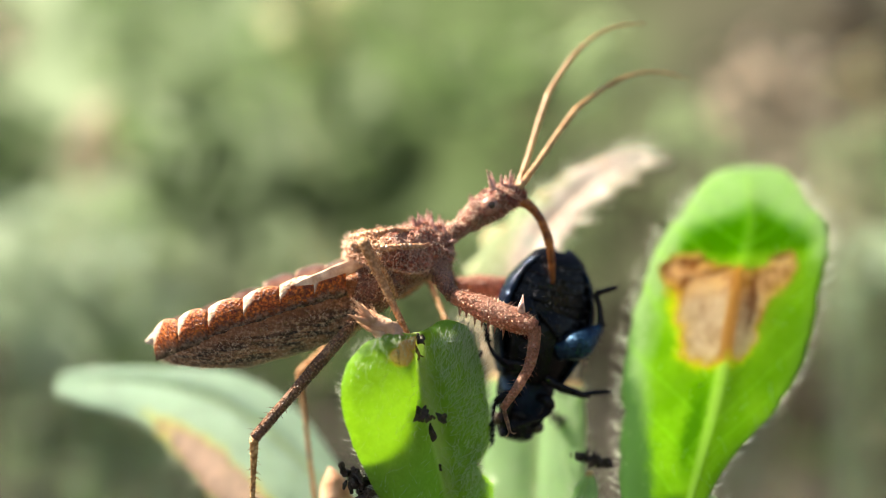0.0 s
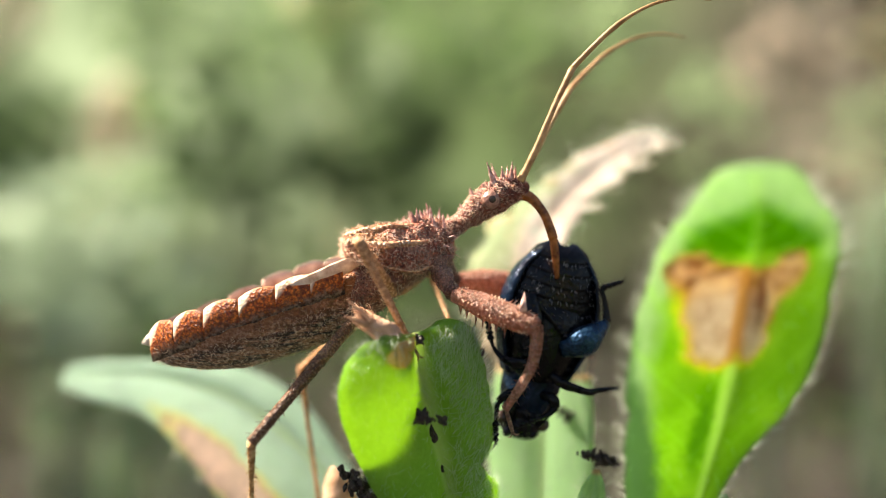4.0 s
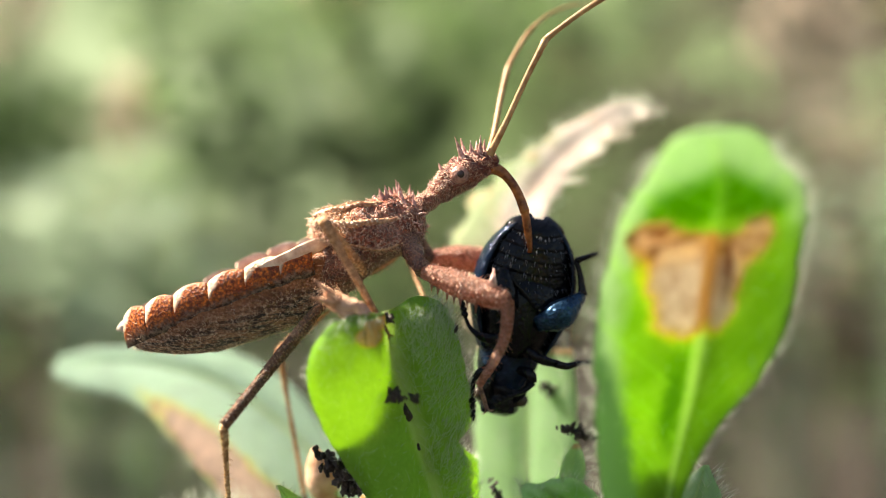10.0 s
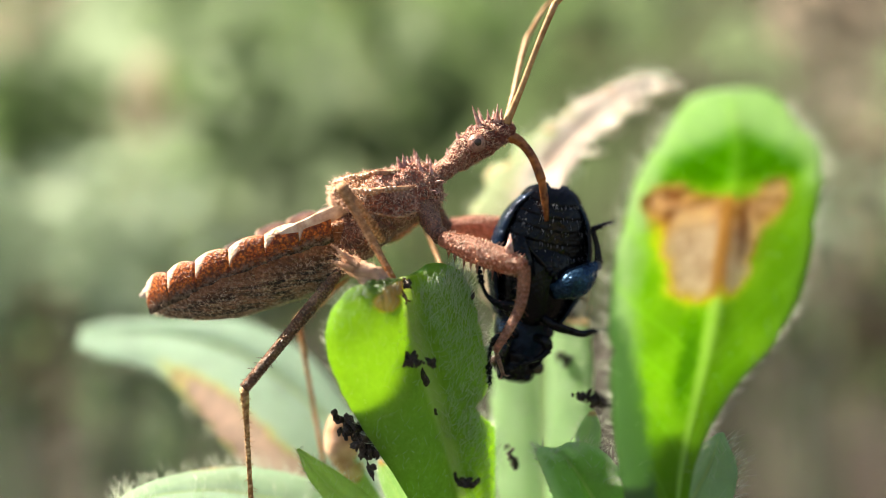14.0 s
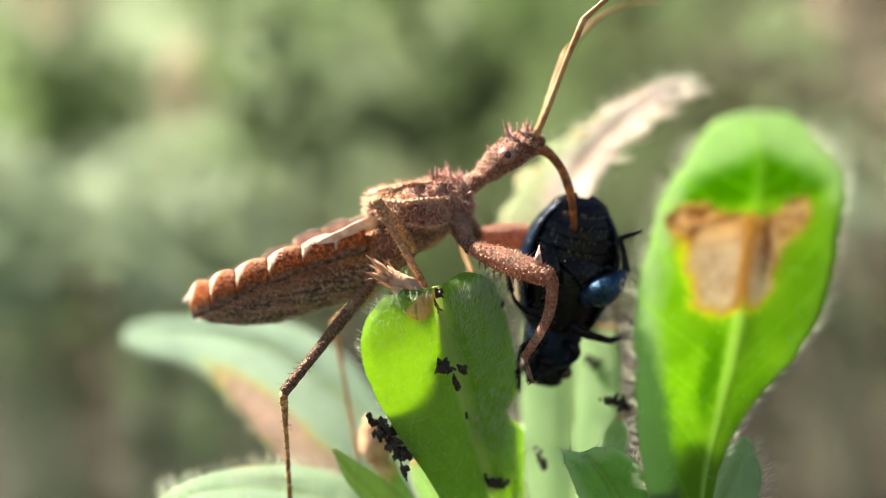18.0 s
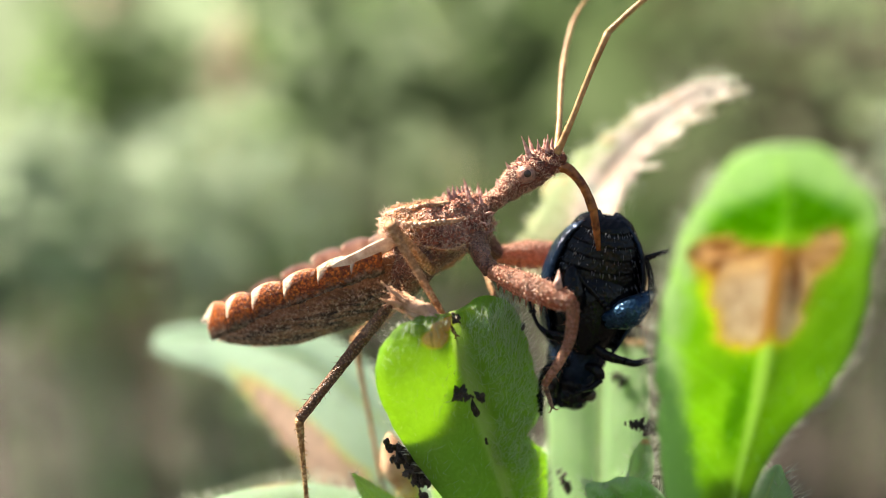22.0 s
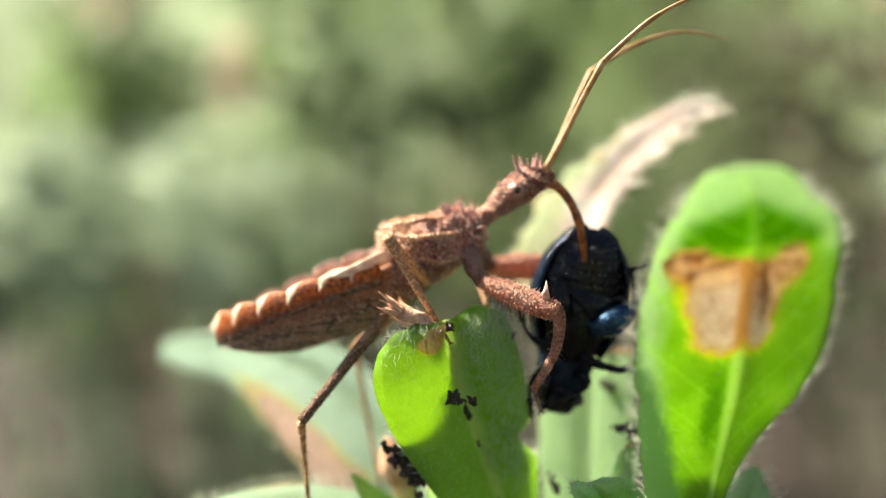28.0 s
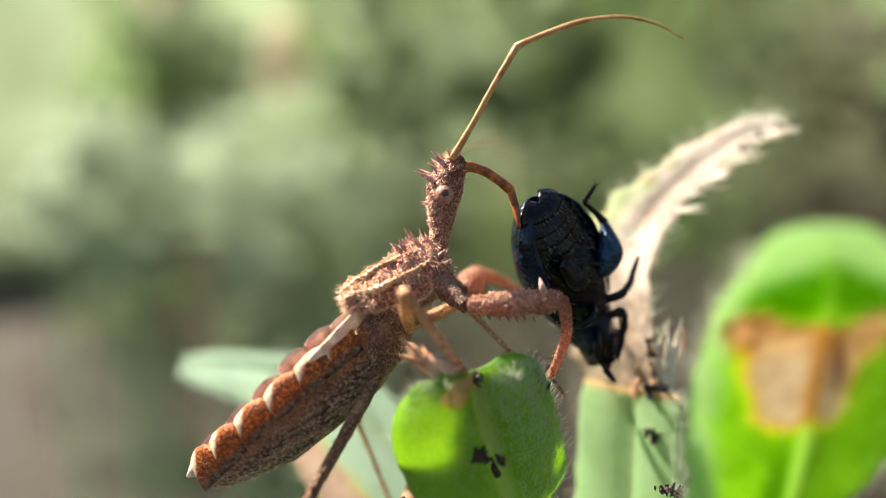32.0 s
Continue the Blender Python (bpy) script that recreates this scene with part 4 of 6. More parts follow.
leaf(Blade([(0.3, 30.2, -14.0, 0.4, 0.4, *SL, *SR), (-1.1, 29.6, -11.4, 0.55, 0.5, *SL, *SR), (-1.8, 29.2, -9.8, 0.42, 0.4, *SL, *SR), (-2.15, 29.0, -8.9, 0.06, 0.06, *SL, *SR)], 20, 5, 0.16, 0.2, 0, 0.05, 12), LEAF_C, "small pale green young leaf", 140, 60, 0.32, 0.009)
leaf(Blade([(5.2, 27.6, -13.5, 0.6, 0.6, *SL, *SR), (4.9, 27.0, -10.4, 1.5, 1.3, *SL, *SR), (4.3, 26.7, -8.9, 1.35, 1.15, *SL, *SR), (3.8, 26.55, -8.15, 1.0, 0.9, *SL, *SR), (3.55, 26.5, -7.85, 0.45, 0.4, *SL, *SR)], 24, 6, 0.2, 0.2, 0.05, 0.03, 9), LEAF_R, "small rounded green leaf", 120, 80, 0.4, 0.010)
leaf(Blade([(5.8, 29.5, -14.0, 0.6, 0.6, *CL, *CR), (7.4, 29.2, -11.6, 1.5, 1.3, *CL, *CR), (8.5, 29.0, -9.6, 1.2, 1.0, *CL, *CR), (9.0, 28.9, -8.2, 0.08, 0.08, *CL, *CR)], 24, 6, 0.2, 0.12, 0, 0.04, 10), LEAF_F, "grey-green felted leaf", 140, 60, 0.6, 0.011)
leaf(Blade([(3.9, 30.2, -13.0, 0.4, 0.4, *CL, *CR), (4.4, 29.7, -10.0, 0.55, 0.5, *CL, *CR), (4.8, 29.4, -8.3, 0.45, 0.45, *CL, *CR), (4.95, 29.3, -7.5, 0.1, 0.1, *CL, *CR)], 16, 4, 0.2, 0.2, 0, 0.03, 11), LEAF_C, "tiny pale young leaf", 50, 20, 0.35, 0.010)

bm = bmesh.new()
tube(bm, [(3, 31, -300), (5, 33, -200), (1, 30, -100), (3.2, 31.5, -40), (2.6, 30.6, -13)], [2.4, 2.1, 1.8, 1.5, 1.2], 14, 40, lumps=0.1)
part("stem", bm, STEMM, plant, "green downy stem", PO)
bm = bmesh.new()
tube(bm, [(-3.55, 30.5, -9.6), (-3.7, 30.5, -8.9), (-3.82, 30.5, -8.2), (-3.95, 30.45, -7.65)], [0.34, 0.58, 0.44, 0.06], 9, 14, lumps=0.35)
part("dried_bud", bm, WITHER, plant, "withered pinkish tan bud", PO)
bm = bmesh.new()
ball(bm, (-3.35, 30.35, -9.75), 0.42, 12, 9, (1.0, 0.9, 0.8))
for v in bm.verts:
    v.co += V(1, 1, 1) * 0.12 * noise.noise(v.co * 3)
part("bud_base", bm, BUDM, plant, "orange-yellow base of the bud", PO)
# the withered leaf point that curls back from the fresh blade
bm = bmesh.new()
tube(bm, [(-1.15, 26.45, -2.95), (-1.55, 26.3, -2.6), (-1.95, 26.2, -2.3), (-2.3, 26.1, -2.0)], [0.30, 0.36, 0.28, 0.10], 10, 18, 0.5, 0.9)
rng = random.Random(5)
for k in range(9):
    q = V(-1.5, 26.3, -2.65).lerp(V(-2.2, 26.1, -2.05), rng.random()) + V(rng.uniform(-0.2, 0.2), rng.uniform(-0.1, 0.1), rng.uniform(-0.2, 0.2))
    w = V(-0.8 + rng.uniform(-0.3, 0.3), rng.uniform(-0.4, 0.2), 0.7 + rng.uniform(-0.4, 0.3))
    tube(bm, [q, q + w * 0.3, q + w * rng.uniform(0.45, 0.75)], [0.12, 0.09, 0.015], 6, 8, 0.4, 0.6, k)
for k in range(420):
    s = rng.random()
    spike(bm, V(-1.15, 26.4, -2.9).lerp(V(-2.3, 26.1, -2.0), s) + V(rng.uniform(-0.2, 0.2), -0.05, rng.uniform(-0.2, 0.2)), (-0.9 + rng.uniform(-0.5, 0.5), rng.uniform(-0.5, 0.4), 0.6 + rng.uniform(-0.7, 0.6)), rng.uniform(0.2, 0.6), 0.014, 3)
part("withered_point", bm, WITHER, leaf_a, "withered tan hairy leaf point", PO)


# ---- frass and crumbs on the leaves ----
def frass(at, size, count, spread, seed, label):
    rng = random.Random(seed)
    o = thing("frass_crumb", at, label, "frass", "dark frass on the leaves")
    for _ in range(int(count * 1.6)):
        bm = bmesh.new()
        q = rng.gauss(0, 0.8)
        c = V(*at) + V(q * spread[0] + rng.gauss(0, 0.3 * spread[0]), rng.gauss(0, spread[1]), -q * spread[2] * 0.8 + rng.gauss(0, 0.45 * spread[2]))
        r = size * rng.uniform(0.4, 1.0)
        bmesh.ops.create_icosphere(bm, subdivisions=3, radius=r, matrix=Matrix.Translation(c) @ Euler((rng.uniform(0, 6), rng.uniform(0, 6), rng.uniform(0, 6))).to_matrix().to_4x4() @ Matrix.Diagonal((rng.uniform(0.8, 2.2), 0.7, rng.uniform(0.5, 1.0), 1)))
        for v in bm.verts:
            v.co += (v.co - c) * (0.7 * noise.noise(v.co * 5) + 0.6 * noise.noise(v.co * 13))
        part("crumb", bm, FRASS, o, "", at)
    return o


def on_leaf(blade, i, v, lift=0.21):
    p, out, _ = blade.at(int(i), v)
    q, _, _ = blade.at(int(i) + 1, v)
    return tuple(p.lerp(q, i % 1) + out * lift)


frass(on_leaf(blade_a, 27.0, -0.24), 0.115, 20, (0.40, 0.03, 0.10), 1, "black crumb of frass stuck on the leaf rib")
frass(on_leaf(blade_a, 23.6, -0.06), 0.11, 4, (0.06, 0.03, 0.12), 2, "black crumb of frass stuck on the leaf rib")
frass(on_leaf(blade_a, 18.4, -0.05), 0.09, 2, (0.04, 0.02, 0.06), 3, "small black speck on the leaf rib")
frass(on_leaf(blade_a, 49.0, 0.05), 0.13, 4, (0.12, 0.03, 0.08), 4, "black crumb of frass at the leaf tip")
frass(on_leaf(blade_a, 36.0, 0.95), 0.10, 4, (0.03, 0.04, 0.16), 6, "black crumb of frass on the leaf margin")
frass((-2.45, 27.0, -7.5), 0.15, 60, (0.34, 0.15, 0.42), 7, "clump of blackish frass pellets beside the leaf")
frass((5.15, 29.3, -7.1), 0.13, 36, (0.40, 0.10, 0.16), 8, "clump of dark brown frass pellets on a young leaf")
frass(on_leaf(blade_a, 8.8, 0.05), 0.12, 12, (0.26, 0.03, 0.10), 14, "black crumb of frass low on the leaf")
frass((2.2, 29.6, -9.0), 0.13, 9, (0.12, 0.08, 0.22), 9, "brown crumbs of frass between two leaves")
frass((4.5, 33.25, -4.95), 0.16, 9, (0.35, 0.1, 0.12), 10, "dark frass on the broken leaf edge")
frass((4.35, 33.2, -4.2), 0.14, 16, (0.10, 0.10, 0.65), 13, "dark dry frass along the torn leaf remnant")
for i_, v_, n_ in ((44.5, 0.75, 4), (40.5, 0.85, 3), (36.0, 0.9, 3), (32.5, 0.85, 4)):
    frass(on_leaf(blade_dry, i_, v_, 0.1), 0.11, n_, (0.08, 0.04, 0.06), int(i_), "small black crumb on the dried leaf")
frass(on_leaf(blade_c, 20, 0.55, 0.2), 0.14, 5, (0.2, 0.04, 0.2), 11, "dark crumbs of frass on the pale leaf")
# ---- the assassin bug; the insects were drawn a little too far off, so all of them are set nearer ----
MM = 0.001 * 0.985
BO = (-1.0, 29.2, -1.0)
bug = thing("assassin_bug", BO, "spiny reddish-brown assassin bug feeding on a beetle", "insect")


def loft_body(rows, seg=22, n=26, rough=0.05, seed=0, dome=0.35, keel=0.8):
    """A body part from rows of x, top z, bottom z, half width; v of its map runs from the rim down to the keel."""
    bm = bmesh.new()
    uvl = bm.loops.layers.uv.new("uv")
    rings, uvs = [], []
    for i, (x, top, bot, hw) in enumerate(spline(rows, n)):
        ring, uvr = [], []
        h = max(top - bot, 0.02)
        for k in range(seg):
            w = 2 * math.pi * k / seg
            c, s_ = math.cos(w), math.sin(w)
            y = BO[1] + math.copysign(abs(c) ** 0.85, c) * max(hw, 0.02)
            rim = top - dome * h if dome else top
            z = rim + (top - rim) * s_ if s_ > 0 else rim - (rim - bot) * abs(s_) ** keel
            p = V(x, y, z)
            g = noise.noise(p * 2.2 + V(seed, 0, 0)) + 0.6 * noise.noise(p * 6.0)
            ring.append(p + V(0.3, math.copysign(1, c) * abs(c), s_) * rough * g)
            uvr.append((i / n, max(0.0, -s_)))
        rings.append(ring)
        uvs.append(uvr)
    made = bridge(bm, rings)
    at = {v: u for ring, uvr in zip(made, uvs) for v, u in zip(ring, uvr)}
    for f in bm.faces:
        for lp in f.loops:
            lp[uvl].uv = at[lp.vert]
    return bm, rings


def warts(bm, rings, count, r, seed, lo=0.0):
    """Small blunt granules over a lofted part."""
    rng = random.Random(seed)
    for _ in range(count):
        i, k = rng.randrange(1, len(rings) - 1), rng.randrange(len(rings[0]))
        c = sum(rings[i], V(0, 0, 0)) / len(rings[i])
        p = rings[i][k].lerp(rings[i][(k + 1) % len(rings[0])], rng.random())
        spike(bm, c.lerp(p, 0.98), (p - c) + V(rng.uniform(-0.2, 0.2), rng.uniform(-0.2, 0.2), rng.uniform(-0.2, 0.2)), r * rng.uniform(0.5, 1.7), r * 0.6, 4)


def felt(rings, count, length, r, seed, lift=0.35, lo=0.0, hi=1.0, back=-0.5, bald=0.0):
    """Short pale hairs that lie close to a lofted part."""
    rng = random.Random(seed)
    bm = bmesh.new()
    n, seg = len(rings), len(rings[0])
    for _ in range(count):
        i, k = rng.randrange(max(1, int(n * lo)), max(2, int((n - 1) * hi))), rng.randrange(seg)
        c = sum(rings[i], V(0, 0, 0)) / seg
        p = rings[i][k].lerp(rings[i][(k + 1) % seg], rng.random()).lerp(rings[min(i + 1, n - 1)][k], rng.random() * 0.6)
        out = (p - c).normalized()
        if out.z > 0.35 and rng.random() < bald:
            continue
        t = V(back + rng.uniform(-1, 1), rng.uniform(-0.8, 0.8), rng.uniform(-1, 1))
        t = (t - out * t.dot(out)).normalized()
        spike(bm, p - out * 0.01, t + out * lift * rng.uniform(0.4, 1.8), length * rng.uniform(0.6, 1.4), r, 3, rng.uniform(-0.3, 0.3))
    return bm


bm, abd = loft_body([(-9.55, -2.95, -3.55, 0.25), (-9.2, -2.8, -3.78, 0.75), (-8.3, -2.45, -3.95, 1.25), (-7.0, -2.0, -3.98, 1.58), (-5.6, -1.55, -3.72, 1.6), (-4.3, -1.15, -3.35, 1.4), (-3.2, -0.8, -2.9, 1.1), (-2.3, -0.6, -2.4, 0.85)], 26, 34, 0.05, 1, 0.12, 0.75)
part("abdomen", bm, VENTER, bug, "mottled grey-brown abdomen", BO)
bm = felt(abd, 1000, 0.16, 0.010, 91, 0.5)
part("abdomen_hair", bm, BRISTLE, bug, "", BO)

# side plates: six lobes on either margin, each with a cream hind corner
EDGE = spline([(-9.5, -2.92, 0.45), (-8.3, -2.45, 1.2), (-7.0, -2.0, 1.52), (-5.6, -1.52, 1.55), (-4.3, -1.1, 1.36), (-3.1, -0.72, 1.08)], 60)
for side in (-1, 1):
    for s in range(6):
        bm = bmesh.new()
        uvl = bm.loops.layers.uv.new("uv")
        nu, nv = 10, 5
        grid = {}
        for a in range(nu + 1):
            x, z, hw = EDGE[s * 10 + a]
            u = a / nu
            lobe = 0.14 + 0.29 * math.sin(math.pi * min(1, u * 0.90 + 0.10)) ** 0.7 * (1 - 0.12 * s)
            for b in range(nv + 1):
                v = b / nv
                p = V(x - 0.06 * v, BO[1] + side * (hw - 0.02 + 0.02 * v + 0.14 * math.sin(math.pi * v)), z - 0.78 + (0.78 + lobe) * v + (0.0, 0.05, 0.16, 0.30, 0.32, 0.22)[s] * v * (side > 0))
                for t in (0, 1):
                    q = p + V(0, -side * 0.05, 0.02) * t + V(0, 0, 0.02) * noise.noise(p * 5)
                    grid[a, b, t] = (bm.verts.new(q), (u, v))

        def face(*q):
            f = bm.faces.new([grid[c][0] for c in q])
            for lp, c in zip(f.loops, q):
                lp[uvl].uv = grid[c][1]

        for a in range(nu):
            for b in range(nv):
                face((a, b, 0), (a + 1, b, 0), (a + 1, b + 1, 0), (a, b + 1, 0))
                face((a, b, 1), (a, b + 1, 1), (a + 1, b + 1, 1), (a + 1, b, 1))
            face((a, nv, 0), (a + 1, nv, 0), (a + 1, nv, 1), (a, nv, 1))
            face((a, 0, 1), (a + 1, 0, 1), (a + 1, 0, 0), (a, 0, 0))
        for b in range(nv):
            face((0, b, 0), (0, b + 1, 0), (0, b + 1, 1), (0, b, 1))
            face((nu, b, 1), (nu, b + 1, 1), (nu, b + 1, 0), (nu, b, 0))
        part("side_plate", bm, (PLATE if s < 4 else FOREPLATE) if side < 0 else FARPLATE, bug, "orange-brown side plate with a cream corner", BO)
bm = bmesh.new()
tube(bm, [(-9.2, 29.2, -2.95), (-9.6, 29.2, -3.02), (-10.0, 29.2, -3.12)], [0.42, 0.30, 0.05], 8, 8, 0.6, 0.2)
part("tail_tip", bm, TAILM, bug, "cream pointed tail tip", BO)

# back: pale ridge and wing pads
bm, back = loft_body([(-8.8, -2.72, -2.95, 0.7), (-7.0, -2.05, -2.5, 1.2), (-5.2, -1.35, -1.9, 1.15), (-3.6, -0.62, -1.3, 0.9), (-2.6, -0.05, -0.8, 0.75)], 16, 20, 0.06, 4, 0.6)
part("back", bm, DORSUM, bug, "brown mottled back", BO)
for side in (-1, 1):
    bm = bmesh.new()
    y = BO[1] + side * 0.95
    tube(bm, [(-2.3, y - side * 0.25, -0.30), (-3.0, y + side * 0.10, -0.56), (-3.8, y + side * 0.32, -0.94), (-4.6, y + side * 0.46, -1.24), (-5.6, y + side * 0.48, -1.60)], [0.10, 0.22, 0.26, 0.22, 0.06], 16, 40, 0.30, 0.08)
    part("wing_pad", bm, PADM, bug, "cream-edged wing pad", BO)

bm, meso = loft_body([(-3.3, -0.75, -2.3, 0.75), (-2.8, -0.45, -2.5, 1.05), (-2.0, -0.3, -2.0, 1.15), (-1.3, -0.2, -1.45, 1.05), (-0.6, -0.2, -1.0, 0.8), (-0.2, -0.4, -0.95, 0.5)], 24, 18, 0.10, 2, 0.4)
warts(bm, meso, 500, 0.05, 21)
part("hind_thorax", bm, COXAM, bug, "dark rough lower thorax", BO)
part("thorax_fuzz", felt(meso, 1500, 0.20, 0.013, 93, 0.5), BRISTLE, bug, "short pale fuzz", BO)
bm, pro = loft_body([(-3.22, 0.28, -0.20, 0.60), (-3.02, 0.52, -0.42, 1.12), (-2.4, 0.62, -0.66, 1.32), (-1.7, 0.70, -0.92, 1.30), (-1.0, 0.86, -1.06, 1.12), (-0.4, 0.92, -0.92, 0.92), (0.05, 0.82, -0.70, 0.70), (0.36, 0.62, -0.15, 0.42)], 30, 34, 0.16, 3, 0.68)
warts(bm, pro, 1500, 0.055, 22)
part("pronotum", bm, BODY, bug, "granular reddish-brown pronotum", BO)
rng = random.Random(31)


def spine(base, way, length, r, parent, origin):
    bm = bmesh.new()
    w = V(*way).normalized()
    a = V(*base)
    tube(bm, [a, a + w * length * 0.35, a + w * length * 0.7, a + w * length], [r, r * 0.72, r * 0.36, 0.004], 8, 8, 1, 0.15)
    part("spine", bm, SPINEM, parent, "", origin)


for k in range(18):
    p = pro[int(17 + 15 * k / 17)][7 + rng.randrange(-3, 4)]
    spine(p - V(0, 0, 0.08), (-0.15 + rng.uniform(-0.2, 0.25), (p.y - BO[1]) * 0.45, 1), rng.uniform(0.32, 0.62), 0.10, bug, BO)
for k in range(14):
    p = pro[28 + rng.randrange(6)][rng.choice((15, 16, 17, 18, 28, 29, 13, 14))]
    spine(p, (0.9, (p.y - BO[1]) * 0.8, rng.uniform(-0.2, 0.6)), rng.uniform(0.14, 0.30), 0.05, bug, BO)
for k, lo, hi, r in ((13, 3, 27, 0.13), (2, 3, 27, 0.13), (10, 2, 22, 0.11), (5, 2, 22, 0.11), (17, 4, 30, 0.05)):
    bm = bmesh.new()
    line = [pro[i][k] + V(0, 0, 0.03 * noise.noise(V(i * 0.9, k, 0))) for i in range(lo, hi, 3)]
    tube(bm, line, [r * (0.5 + 0.5 * math.sin(math.pi * (j + 0.5) / len(line))) for j in range(len(line))], 8, 60, 0.8, 0.5, k)
    part("ridge", bm, RIDGEM, bug, "worn orange-cream ridge of the pronotum", BO)
bm = bmesh.new()
for _ in range(150):
    i, k = rng.randrange(1, 33), rng.randrange(30)
    p = pro[i][k]
    out = (p - V(p.x, BO[1], 0.0)).normalized()
    spike(bm, p - out * 0.02, out + V(rng.uniform(-0.4, 0.8), rng.uniform(-0.3, 0.3), rng.uniform(-0.3, 0.4)), rng.uniform(0.12, 0.28), 0.012, 4, rng.uniform(-0.2, 0.2))
for _ in range(36):
    p = V(-3.15 + rng.uniform(-0.1, 0.15), BO[1] - 1.15 + 2.3 * rng.random(), rng.uniform(-0.35, 0.35))
    spike(bm, p, (-1, rng.uniform(-0.4, 0.4), rng.uniform(-0.7, 0.2)), rng.uniform(0.16, 0.32), 0.012, 4)
part("pronotum_bristle", bm, BRISTLE, bug, "stiff pale bristles", BO)
bm = felt(pro, 5200, 0.19, 0.013, 92, 0.45, bald=0.85)
part("pronotum_fuzz", bm, FUZZ, bug, "short pale fuzz", BO)

# head on its neck
NECK = (0.25, 29.2, 0.45)
bm = bmesh.new()
hring = tube(bm, [(0.10, 29.2, 0.42), (0.55, 29.2, 0.72), (1.05, 29.2, 1.08), (1.5, 29.2, 1.42), (2.0, 29.2, 1.68), (2.5, 29.2, 1.78), (2.78, 29.2, 1.70)], [0.30, 0.31, 0.43, 0.54, 0.50, 0.36, 0.16], 20, 34, 0.9, 0.22, 3)
warts(bm, hring, 900, 0.042, 23)
head = part("head", bm, HEADM, bug, "granular spiny head on a narrow neck", NECK)
head.location = (V(*NECK) - V(*BO)) * MM
for x, z, y, ln, lean in ((1.72, 1.95, -0.18, 0.55, -0.35), (1.80, 1.98, 0.16, 0.50, -0.25), (1.98, 2.05, -0.12, 0.34, -0.1), (2.12, 2.06, 0.18, 0.36, 0.0), (2.22, 2.08, -0.14, 0.42, 0.05), (2.32, 2.06, 0.1, 0.36, 0.1), (2.5, 2.0, -0.14, 0.28, 0.3), (1.12, 1.50, -0.14, 0.30, -0.5), (1.05, 1.44, 0.16, 0.30, -0.4), (1.32, 1.68, -0.06, 0.22, -0.1), (0.72, 1.12, -0.1, 0.20, -0.5), (0.6, 1.0, 0.12, 0.18, -0.3), (1.5, 1.78, -0.2, 0.2, 0.1), (0.95, 1.33, -0.22, 0.16, -0.2)):
    spine((x, 29.2 + y, z - 0.12), (lean, y * 1.4, 1), ln * 1.4 + 0.12, 0.12, head, NECK)
bm = felt(hring, 1700, 0.14, 0.012, 94, 0.4, 0.02, 0.92)
part("head_fuzz", bm, FUZZ, head, "fine pale hairs", NECK)
for side in (-1, 1):
    bm = bmesh.new()
    ball(bm, (1.54, 29.2 + side * 0.47, 1.44), 0.30, 20, 14, (1, 0.85, 1))
    eye = part("eye", bm, EYEM, head, "round grey-brown eye", NECK)
    bm = bmesh.new()
    ball(bm, (1.57, 29.2 + side * 0.655, 1.45), 0.14, 16, 10, (1, 0.6, 1))
    part("eye_pupil", bm, PUPIL, head, "dark spot of the eye", NECK)
bm = bmesh.new()
tube(bm, [(2.55, 29.2, 1.62), (2.85, 29.2, 1.50), (3.18, 29.2, 1.14), (3.42, 29.22, 0.66), (3.58, 29.24, 0.16)], [0.21, 0.175, 0.15, 0.15, 0.165], 12, 24, 1, 0.08)
RB_, RH_ = (2.55, 29.2, 1.62), (3.58, 29.24, 0.16)
rostrum = part("rostrum_base", bm, AMBER, head, "curved amber rostrum", RB_)
bm = bmesh.new()
tube(bm, [(3.57, 29.24, 0.24), (3.60, 29.25, 0.05), (3.66, 29.28, -0.5), (3.70, 29.36, -1.15)], [0.135, 0.13, 0.12, 0.07], 12, 14, 1, 0.05)
rostrum_tip = part("rostrum_tip", bm, AMBER, head, "straight amber rostrum tip", RH_)

# antennae: a long first joint, then a thin bent rest
ANT = {-1: V(2.52, 28.98, 2.02), 1: V(2.50, 29.42, 2.02)}
antenna, flagellum = {}, {}
for side in (-1, 1):
    bm = bmesh.new()
    tube(bm, [(0, 0, 0), (0.02, 0, 1.2), (0, 0, 2.6), (0.03, 0, 4.0)], [0.13, 0.10, 0.095, 0.11], 9, 18, 1, 0.1)
    rng = random.Random(side + 5)
    for k in range(50):
        z = rng.uniform(0.2, 3.9)
        w = rng.uniform(0, 6.3)
        spike(bm, (0.09 * math.cos(w), 0.09 * math.sin(w), z), (math.cos(w), math.sin(w), 0.7), rng.uniform(0.05, 0.12), 0.010, 3)
    antenna[side] = part("antenna", bm, ANTM, bug, "long slender amber antenna", (0, 0, 0))
    bm = bmesh.new()
    tube(bm, [(0, 0, -0.06), (0.10, 0, 0.9), (0.25, 0, 1.8), (0.5, 0, 2.6), (0.9, 0.02, 3.35), (1.5, 0.05, 4.0), (2.2, 0.1, 4.45)], [0.10, 0.085, 0.09, 0.06, 0.05, 0.04, 0.02], 8, 30, 1, 0.08)
    fl = part("flagellum", bm, ANTM, antenna[side], "thin curved antenna end", (0, 0, 0))
    fl.location = V(0.02, 0, 3.98) * MM
    flagellum[side] = fl


